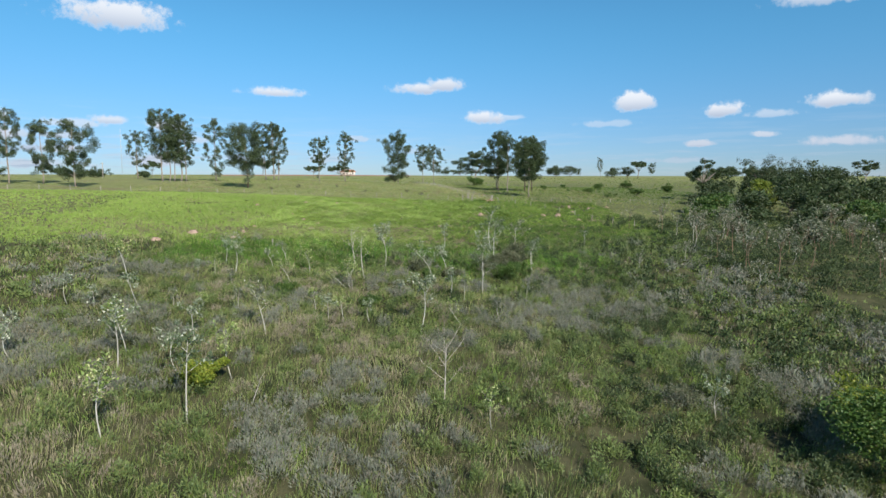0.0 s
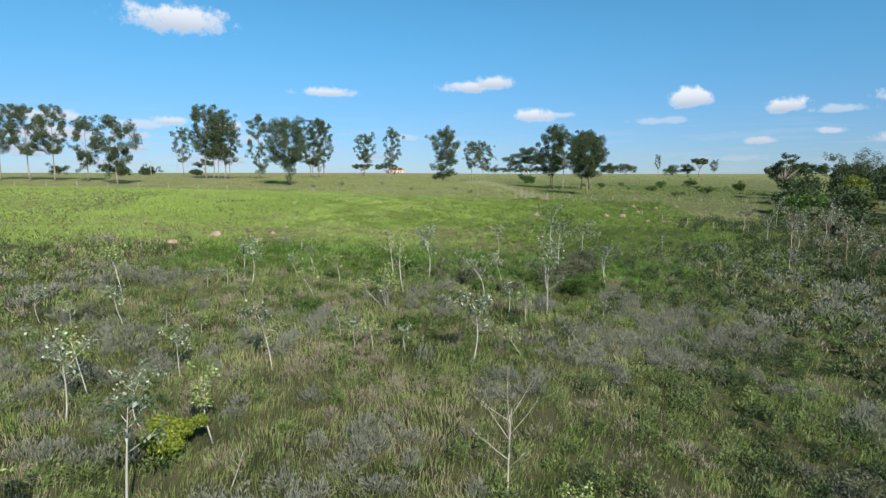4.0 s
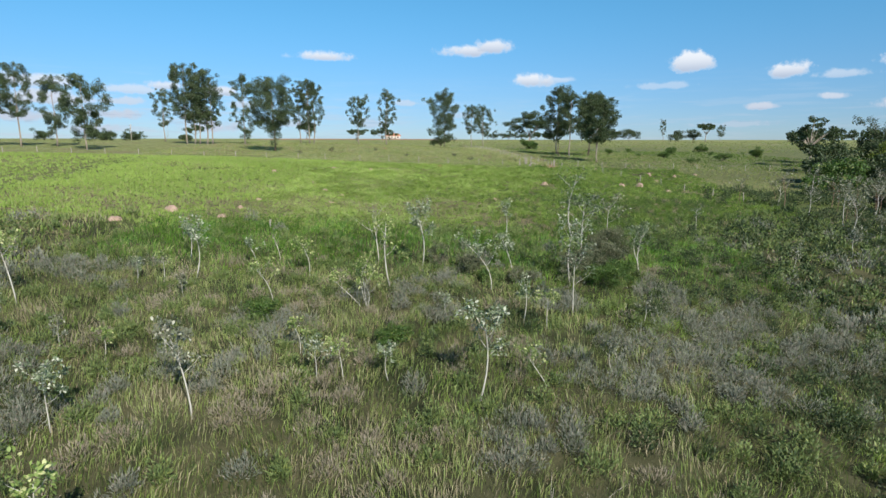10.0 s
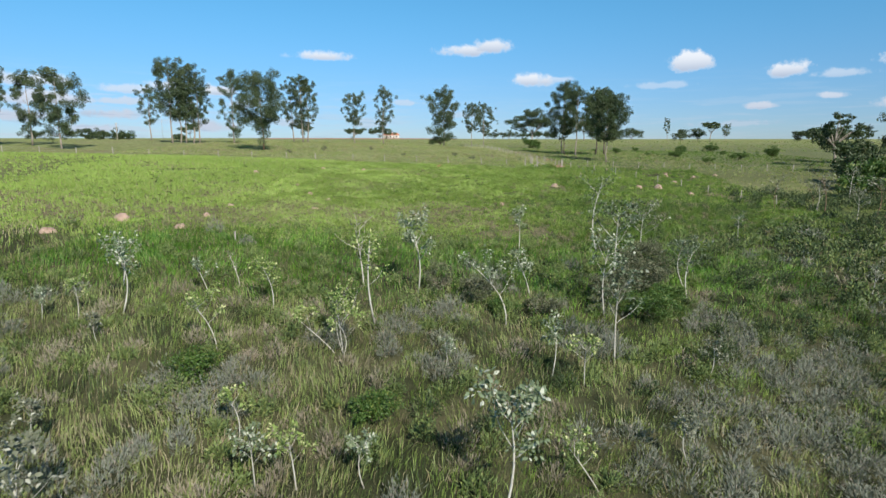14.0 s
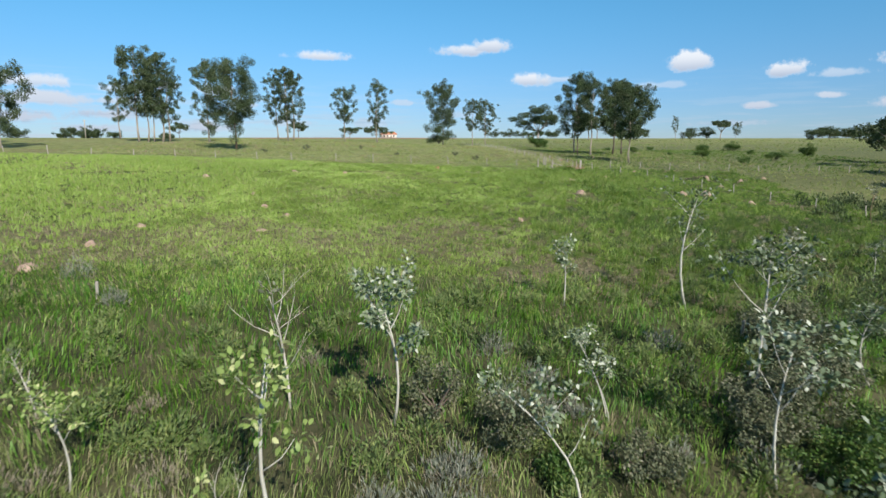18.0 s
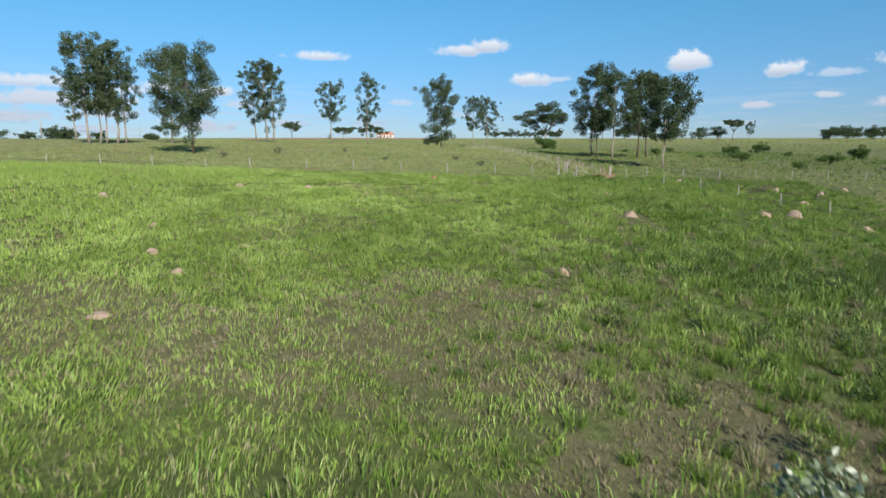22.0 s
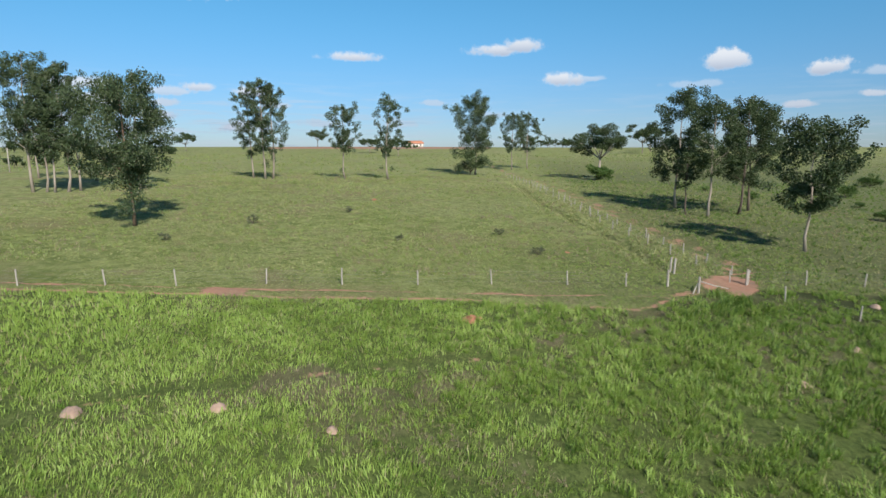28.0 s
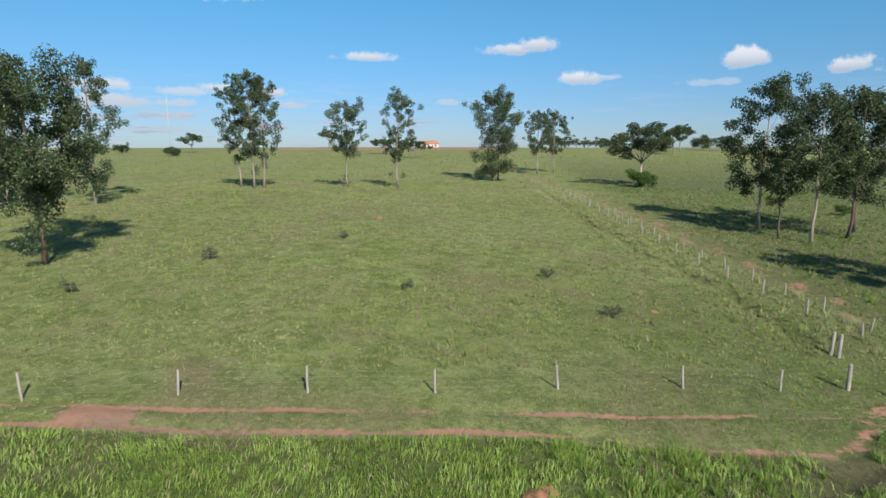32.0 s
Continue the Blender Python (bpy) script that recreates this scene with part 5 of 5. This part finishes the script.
# darker copy of the rank grass: shade put into the blade colour
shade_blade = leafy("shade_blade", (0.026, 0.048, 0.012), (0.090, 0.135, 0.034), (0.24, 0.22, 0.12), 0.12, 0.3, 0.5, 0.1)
grazed_blade = leafy("grazed_blade", (0.225, 0.262, 0.10), (0.40, 0.42, 0.195), (0.42, 0.35, 0.21), 0.16, 0.3, 0.5, 0.06, single=0.2)
rank_blade = leafy("rank_blade", (0.13, 0.185, 0.05), (0.31, 0.37, 0.12), (0.34, 0.29, 0.17), 0.13, 0.3, 0.5, 0.09)
seed_blade = leafy("seed_blade", (0.21, 0.185, 0.115), (0.40, 0.35, 0.235), (0.22, 0.25, 0.09), 0.25, 0.2, 0.7, 0.15)
fresh_blade = leafy("fresh_blade", (0.10, 0.175, 0.028), (0.23, 0.34, 0.06), (0.34, 0.34, 0.14), 0.08, 0.3, 0.5, 0.09)
lush_blade = leafy("lush_blade", (0.042, 0.125, 0.012), (0.14, 0.29, 0.030), (0.24, 0.32, 0.08), 0.08, 0.3, 0.5, 0.09, single=0.2)
straw_blade = leafy("straw_blade", (0.17, 0.135, 0.09), (0.35, 0.28, 0.20), (0.20, 0.24, 0.075), 0.3, 0.2, 0.7, 0.15, single=0.2)
grey_scrub = leafy("grey_scrub", (0.105, 0.118, 0.088), (0.27, 0.285, 0.225), (0.27, 0.24, 0.20), 0.15, 0.2, 0.7, 0.12)
brown_scrub = leafy("brown_scrub", (0.19, 0.165, 0.12), (0.38, 0.325, 0.25), (0.13, 0.15, 0.06), 0.2, 0.15, 0.75, 0.12)
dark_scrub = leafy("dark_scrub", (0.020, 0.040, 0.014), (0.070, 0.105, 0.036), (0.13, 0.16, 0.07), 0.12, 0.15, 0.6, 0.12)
green_scrub = leafy("green_scrub", (0.075, 0.115, 0.040), (0.20, 0.26, 0.085), (0.22, 0.26, 0.08), 0.12, 0.25, 0.6, 0.12)


def clear(x, y):
    return (1.0 - np.clip(dirt_at(x, y) * 1.6, 0, 1)) * (1 - 0.85 * np.exp(-(to_line(x, y, PATH_FIELD)[0] / 0.8) ** 2))


def lushness(x, y):
    """A belt of tall green grass follows the foot of the slope."""
    return np.clip(1.35 - np.abs(y - 66 - 0.05 * x) / 7, 0, 1) * (np.abs(x - 1) < 25)


def thin(x, y):
    """Scrub thins out towards the lush foot of the slope."""
    return np.clip((60 + 3 * np.clip(x / 3, 0, 1) + 0.9 * np.clip(x - 8, 0, 25) - y) / 5, 0.12, 1)


def tussocks(rng, x, y, count, h, wide):
    """Dense flaring hummocks of grass, each with its own height."""
    n = len(x)
    k = rng.uniform(0.55, 1.4, n)
    return blade_tufts(rng, x, y, count, h * k, wide, 0.5)


def tall_zone(x, y):
    """The ungrazed field ends at the near rut of the track."""
    return (y < np.interp(x, [q[0] for q in RUT_1], [q[1] for q in RUT_1]) - 0.5) * 1.0


def holes(x, y):
    """Small deep gaps between the tussocks: 0 inside one, 1 outside."""
    cell = 1.75
    out = np.ones(np.shape(x))
    for di in (-1, 0, 1):
        for dj in (-1, 0, 1):
            a, b = np.floor(x / cell) + di, np.floor(y / cell) + dj
            p = np.sin(a * 127.1 + b * 311.7) * 43758.5
            q = np.sin(a * 269.5 + b * 183.3) * 24634.6
            r = np.sin(a * 419.2 + b * 71.9) * 31415.9
            p, q, r = p - np.floor(p), q - np.floor(q), r - np.floor(r)
            d = np.hypot(x - (a + p) * cell, (y - (b + q) * cell) * 0.8)
            out = np.where(d < 0.17 + 0.72 * r * r * np.clip((x + 12) / 22, 0.1, 1.2), 0.0, out)
    return out


def hollow(x, y):
    """Grass stands in hummocks, more broken towards the right side of the field."""
    k = patch(x, y, 3.6, 7) * 0.6 + patch(x, y, 1.5, 19) * 0.4
    m = np.clip((x + 12) / 22, 0.2, 1)
    return np.clip(1 - m + m * (k - 0.30) * 3.6, 0.10, 1.0) * holes(x, y)


def edge_gap(x, y):
    """Bright pasture grass gives way to coarse growth, darkened for shade, at the near right corner of the field."""
    return 1 - 0.5 * np.clip((x - 7) / 9, 0, 1) * np.clip((101 - y) / 9, 0, 1)


def humps(rng, x0, x1, y0, y1, cell, keep):
    """Clumps set apart from each other, about one to a cell."""
    a, b = np.meshgrid(np.arange(x0, x1, cell), np.arange(y0, y1, cell))
    x = a.ravel() + cell * rng.uniform(-0.36, 0.36, a.size)
    y = b.ravel() + cell * rng.uniform(-0.36, 0.36, a.size)
    k = rng.random(len(x)) < keep(x, y)
    return x[k], y[k]


def lump(x, y):
    """The canopy of the scrub rises and sinks in humps a few paces wide."""
    return patch(x, y, 2.3, 53) * 0.6 + patch(x, y, 4.7, 57) * 0.4


# share of darkened plants: deeper green to the right, plus shade painted as colour
def shade_share(x, y):
    return np.clip((x + 5 * ripple(x * 0.3, y * 0.3) - np.interp(y, [68, 84], [2, 8])) / 16, 0, 0.85) * np.interp(y, [92, 104, 122, 132], [1, 0.8, 0.75, 0.9])


def laid(name, shade_name, x, y, rng, count, h, wide, flare, mat, label, shade_label, shade_mat):
    """Grass that turns coarser to the right, with shade put into its darker colour."""
    k = rng.random(len(x)) < shade_share(x, y)
    h = np.broadcast_to(h, len(x))
    stuff(name, blade_tufts(rng, x[~k], y[~k], count, h[~k], wide, flare), mat, label, "grass")
    stuff(shade_name, blade_tufts(rng, x[k], y[k], count, h[k] * 1.1, wide, flare), shade_mat, shade_label, "grass")


rng = np.random.default_rng(900)
x, y = scatter(rng, -20, 22, 62, 142, 118.0, lambda x, y: (1 - rank_at(x, y)) * (1 - 0.6 * lushness(x, y)) * tall_zone(x, y) * clear(x, y) * hollow(x, y) * (1 - 0.6 * dryness(x, y)) * edge_gap(x, y))
k = rng.random(len(x)) < shade_share(x, y)
tall = (0.17 + (0.14 + 0.019 * np.clip(x - 2, 0, 20)) * hollow(x, y)) * np.interp(y, [70, 96], [0.8, 1.0])
stuff("pasture_grass", bent_blades(rng, x[~k], y[~k], tall[~k], 0.027, 0.6), pasture_blade, "bright green close pasture grass", "grass")
stuff("shade_pasture_grass", bent_blades(rng, x[k], y[k], tall[k] * 1.15, 0.034, 0.55), coarse_blade, "deep green coarse pasture grass", "grass")
x, y = scatter(rng, -48, 48, 62, 142, 12.0, lambda x, y: (np.abs(x - 1) > 21) * (1 - rank_at(x, y)) * tall_zone(x, y) * clear(x, y) * hollow(x, y) * (1 - 0.7 * dryness(x, y)) * edge_gap(x, y))
laid("field_grass", "shade_field_grass", x, y, rng, 6, 0.18 + 0.22 * hollow(x, y), 0.06, 0.5, pasture_blade, "bright green pasture grass toward the field edges", "deep green coarse grass toward the field edges", coarse_blade)
x, y = scatter(rng, -46, 47, 64, 142, 2.2, lambda x, y: (1 - rank_at(x, y)) * tall_zone(x, y) * clear(x, y) * np.clip(0.3 + 0.014 * x + 0.5 * hollow(x, y), 0.0, 1) * holes(x, y) * (1 - dryness(x, y)) * edge_gap(x, y))
stuff("tussock_grass", tussocks(rng, x, y, 30, 0.36, 0.028), tussock_blade, "dense green tussocks standing proud of the pasture", "grass")
x, y = scatter(rng, -10, 47, 80, 141, 2.2, lambda x, y: tall_zone(x, y) * clear(x, y) * np.clip(0.15 + 0.02 * x, 0, 1) * (hollow(x, y) > 0.55))
stuff("coarse_tussocks", tussocks(rng, x, y, 36, 0.52, 0.028), coarse_blade, "coarse dark green tussocks scattered through the pasture", "grass")
x, y = scatter(rng, -62, 62, 140, 240, 0.9, lambda x, y: (y > 139 + 0.16 * (x + 16)) * clear(x, y) * (patch(x, y, 0.5, 131) > 0.45))
stuff("rise_tufts", tussocks(rng, x, y, 14, 0.36, 0.05), rank_blade, "scattered darker tufts on the grazed rise", "grass")
x, y = scatter(rng, -62, 62, 140, 240, 0.7, lambda x, y: (y > 139 + 0.16 * (x + 16)) * clear(x, y) * (patch(x, y, 0.22, 151) > 0.55))
stuff("rise_straw", tussocks(rng, x, y, 12, 0.30, 0.05), straw_blade, "dry brown tufts on the grazed rise", "grass")
x, y = scatter(rng, -62, 62, 140, 235, 2.6, lambda x, y: (1 - tall_zone(x, y)) * clear(x, y) * (0.4 + 0.6 * patch(x, y, 0.35, 5)))
stuff("grazed_grass", blade_tufts(rng, x, y, 6, 0.20, 0.05, 0.7), grazed_blade, "pale green closely grazed grass on the rise", "grass")
x, y = scatter(rng, -190, 270, 236, 440, 0.11, lambda x, y: 0.25 + 0.75 * (patch(x, y, 0.12, 141) > 0.5))
stuff("far_tufts", tussocks(rng, x, y, 9, 0.5, 0.16), rank_blade, "scattered dull green tufts on the far rise", "grass")
x, y = scatter(rng, 4, 32, 138, 235, 2.4, lambda x, y: clear(x, y) * np.maximum(np.exp(-(to_line(x, y, LANE)[0] / 2.2) ** 2), 0.8 * np.exp(-(to_line(x, y, GULLY)[0] / 1.4) ** 2)))
stuff("verge_grass", tussocks(rng, x, y, 20, 0.38, 0.05), grazed_blade, "rough uncut grass along the lane fences", "grass")
GROWTH = (("rank_grass", rank_blade, "matted olive-green grass on the slope"), ("dry_rank_grass", seed_blade, "matted straw and pinkish-brown grass on the slope"),
          ("shade_rank_grass", shade_blade, "deep green rank grass, more of it rightward to suggest shade"), ("fresh_rank_grass", fresh_blade, "bright yellow-green patches of grass on the slope"))


def growth_kind(rng, x, y):
    """0 olive, 1 dry, 2 deep green, 3 bright green, in patches a few paces wide."""
    n = len(x)
    a = patch(x, y, 0.55, 61) * 0.55 + patch(x, y, 1.7, 67) * 0.45 + 0.16 * rng.normal(size=n)
    b = patch(x, y, 0.42, 83) * 0.5 + patch(x, y, 1.3, 87) * 0.5 + 0.13 * rng.normal(size=n)
    d = shade_share(x, y)
    kind = np.zeros(n, int)
    kind[a > 0.66 + 0.26 * d + 0.12 * np.exp(-((y - 53) / 9) ** 2)] = 1
    kind[(a < 0.30 + 0.30 * d)] = 2
    kind[(b > 0.74 - 0.20 * d) & (kind != 1)] = 3
    return kind


for near, per_m2, wide in ((True, 112.0, 0.017), (False, 26.0, 0.042)):
    x, y = scatter(rng, -37, 46, 13, 97, per_m2, lambda x, y: rank_at(x, y) * (1 - 0.8 * lushness(x, y)) * ((np.abs(x) < 25) & (y > 19) & (y < 76) if near else (np.abs(x) >= 25) | (y >= 76)) * (0.45 + 0.55 * patch(x, y, 1.9, 9)) * (0.10 + 0.90 * holes(x, y)))
    kind = growth_kind(rng, x, y)
    for i, (name, mat, words) in enumerate(GROWTH):
        k = kind == i
        stuff(name if near else "outer_" + name, bent_blades(rng, x[k], y[k], (0.30 + 0.34 * lump(x[k], y[k])) * (1, 0.95, 1.1, 0.9)[i], wide, 0.55), mat, words, "grass")
x, y = scatter(rng, -24, 26, 55, 80, 74.0, lambda x, y: lushness(x, y) * (0.35 + 0.65 * patch(x, y, 0.5, 14)) * (0.3 + 0.7 * holes(x, y)))
stuff("lush_grass", bent_blades(rng, x, y, 0.34 + 0.30 * lump(x, y), 0.028, 0.5), lush_blade, "lush tall bright green grass at the foot of the slope", "grass")
x, y = scatter(rng, -44, 44, 12, 142, 14.0, lambda x, y: edge_gap(x, y) * clear(x, y) * tall_zone(x, y) * np.maximum(0.9 * dryness(x, y) * (1 - 0.6 * rank_at(x, y)), 0.06 * (patch(x, y, 0.5, 21) > 0.5)))
stuff("straw_grass", blade_tufts(rng, x, y, 9, 0.20, 0.030, 0.8), straw_blade, "dry greyish-brown grass in bands and patches", "grass")
x, y = scatter(rng, 42, 100, 5, 150, 0.7, lambda x, y: 0.8)
x2, y2 = scatter(rng, -110, -36, 0, 142, 2.6, lambda x, y: np.where(x > -48, 0.6, 0.95) * tall_zone(x, y))
x3, y3 = scatter(rng, 24, 100, 142, 250, 0.9, lambda x, y: clear(x, y) * (0.4 + 0.6 * patch(x, y, 0.3, 81)))
stuff("outer_grass", blade_tufts(rng, x, y, 7, 0.40, 0.09, 0.5), rank_blade, "tufted green grass at the field margins", "grass")
stuff("lane_side_grass", blade_tufts(rng, x3, y3, 7, 0.38, 0.09, 0.5), coarse_blade, "dark green rough grass beyond the lane", "grass")
k = y2 > 66 + 3 * ripple(x2 * 0.2, y2 * 0.2)
stuff("margin_grass", blade_tufts(rng, x2[k], y2[k], 8, 0.32, 0.08, 0.5), pasture_blade, "bright green grass at the pasture margin", "grass")
stuff("margin_scrub", low_scrub(rng, x2[~k][::3], y2[~k][::3], 20, 0.65, 0.30), green_scrub, "low scrub at the margin of the slope", "scrub")
# grey, brown and green bushes stand in drifts over the matted grass of the slope
x, y = humps(rng, -36, 44, 17, 97, 1.12, lambda x, y: rank_at(x, y) * 0.95)
drift = patch(x, y, 0.30, 33) * 0.6 + patch(x, y, 0.9, 35) * 0.4 + 0.30 * (rng.random(len(x)) - 0.5)
some = rng.random(len(x))
greys = (drift > 0.63 + 0.05 * shade_share(x, y) - 0.09 * np.exp(-((y - 51) / 7) ** 2) * (x > -9)) & (some < thin(x, y))
browns = (drift < 0.31) & (some < thin(x, y)) & (rng.random(len(x)) < np.clip(0.55 - 0.03 * x, 0.1, 0.7))
greens = ~greys & ~browns & (rng.random(len(x)) < 0.22 + 0.40 * shade_share(x, y))
# these green clumps take a darker material in place of shade
shaded = rng.random(len(x)) < shade_share(x, y) * 0.8
wide = rng.uniform(0.42, 0.92, len(x))
tall = (0.30 + 0.60 * lump(x, y)) * rng.uniform(0.7, 1.4, len(x)) * (1 + 0.012 * np.clip(x, 0, 25))
close = (np.abs(x) < 25) & (y < 76)
for k, count, le, wd, pre in ((close, 480, 0.18, 0.028, ""), (~close, 120, 0.30, 0.065, "outer_")):
    stuff(pre + "grey_scrub", feathery(rng, x[greys & k], y[greys & k], count, wide[greys & k], tall[greys & k] * 1.1, le, wd), grey_scrub, "low mauve-grey feathery scrub on the slope", "scrub")
    stuff(pre + "brown_scrub", feathery(rng, x[browns & k], y[browns & k], count * 2 // 3, wide[browns & k], tall[browns & k] * 0.85, le * 1.2, wd * 0.8, 1.2), brown_scrub, "low brownish half-dry scrub on the slope", "scrub")
    for m, name, mat, words in ((~shaded, "green_scrub", green_scrub, "low green leafy scrub on the slope"), (shaded, "dark_scrub", dark_scrub, "low dark green scrub with shade put into its colour")):
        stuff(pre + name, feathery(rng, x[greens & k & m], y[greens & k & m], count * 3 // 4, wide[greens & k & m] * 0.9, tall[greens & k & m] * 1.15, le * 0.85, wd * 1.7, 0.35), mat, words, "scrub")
# dark clumps added over the field edge to stand for shadows of the saplings
x, y = humps(rng, 0, 36, 70, 100, 1.5, lambda x, y: np.clip((x - 6) / 9, 0, 1) * (1 - rank_at(x, y)) * 0.8 * (patch(x, y, 0.55, 91) > 0.40))
stuff("field_scrub", low_scrub(rng, x, y, 170, 0.34 + 0.75 * lump(x, y), 0.10), dark_scrub, "dark leafy scrub at the field edge, added in place of sapling shade", "scrub")
x, y = humps(rng, 0, 38, 71, 101, 0.9, lambda x, y: np.clip((x - 3) / 9, 0, 1) * (1 - rank_at(x, y)) * 0.85)
k = rng.random(len(x))
dead = k < 0.22 * (1 + (patch(x, y, 0.7, 43) > 0.5))
stuff("edge_tussocks", tussocks(rng, x[~dead], y[~dead], 85, 0.36 + 0.42 * lump(x, y)[~dead], 0.024), coarse_blade, "coarse dark tussocks where scrub meets pasture", "grass")
stuff("dead_tussocks", tussocks(rng, x[dead], y[dead], 85, 0.28 + 0.3 * lump(x, y)[dead], 0.022), straw_blade, "greyish-pink dead tussocks among coarse grass", "grass")
# gap grass in the darkened material, painting the shade between tussocks
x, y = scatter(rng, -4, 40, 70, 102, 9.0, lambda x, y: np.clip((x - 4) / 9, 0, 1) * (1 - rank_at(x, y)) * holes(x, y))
stuff("edge_grass", blade_tufts(rng, x, y, 7, 0.24 + 0.2 * lump(x, y), 0.026, 0.6), shade_blade, "short grass between the tussocks, coloured dark for the shade there", "grass")
x, y = humps(rng, -4, 32, 120, 137, 0.8, lambda x, y: np.clip((x + 4) / 8, 0, 1) * tall_zone(x, y) * clear(x, y) * (lump(x, y) > 0.3))
stuff("bank_tussocks", tussocks(rng, x, y, 70, 0.30 + 0.34 * lump(x, y), 0.026), tussock_blade, "tall green tussocks along the cattle path", "grass")
x, y = scatter(rng, -32, 34, 132, 162, 26.0, lambda x, y: (1 - tall_zone(x, y)) * clear(x, y) * (0.3 + 0.7 * patch(x, y, 1.1, 27)) * np.clip((164 - y) / 14, 0, 1))
k = rng.random(len(x)) < np.clip(0.2 + 0.05 * x, 0.1, 0.9)
stuff("sward", blade_tufts(rng, x[~k], y[~k], 5, 0.13, 0.022, 1.0), grazed_blade, "short grazed sward beside the track", "grass")
stuff("green_sward", blade_tufts(rng, x[k], y[k], 5, 0.18, 0.024, 0.9), tussock_blade, "short deep green sward near the gate", "grass")
x, y = scatter(rng, 38, 84, 44, 114, 0.24, lambda x, y: np.clip((x - 36) / 12, 0.2, 1) * 0.9)
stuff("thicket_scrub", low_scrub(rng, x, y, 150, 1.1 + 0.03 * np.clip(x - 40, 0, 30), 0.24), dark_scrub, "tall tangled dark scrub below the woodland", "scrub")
x, y = scatter(rng, -70, 96, -45, 48, 0.30, lambda x, y: np.where((y < 18) | (x > 42) , 0.9, 0.0) * np.clip((y + 45) / 25, 0.15, 1) * np.clip((96 - x) / 25, 0.1, 1) * np.clip((x + 70) / 25, 0.1, 1))
stuff("margin_thicket", low_scrub(rng, x, y, 26, 0.65, 0.30), green_scrub, "low green scrub where the slope falls away", "scrub")
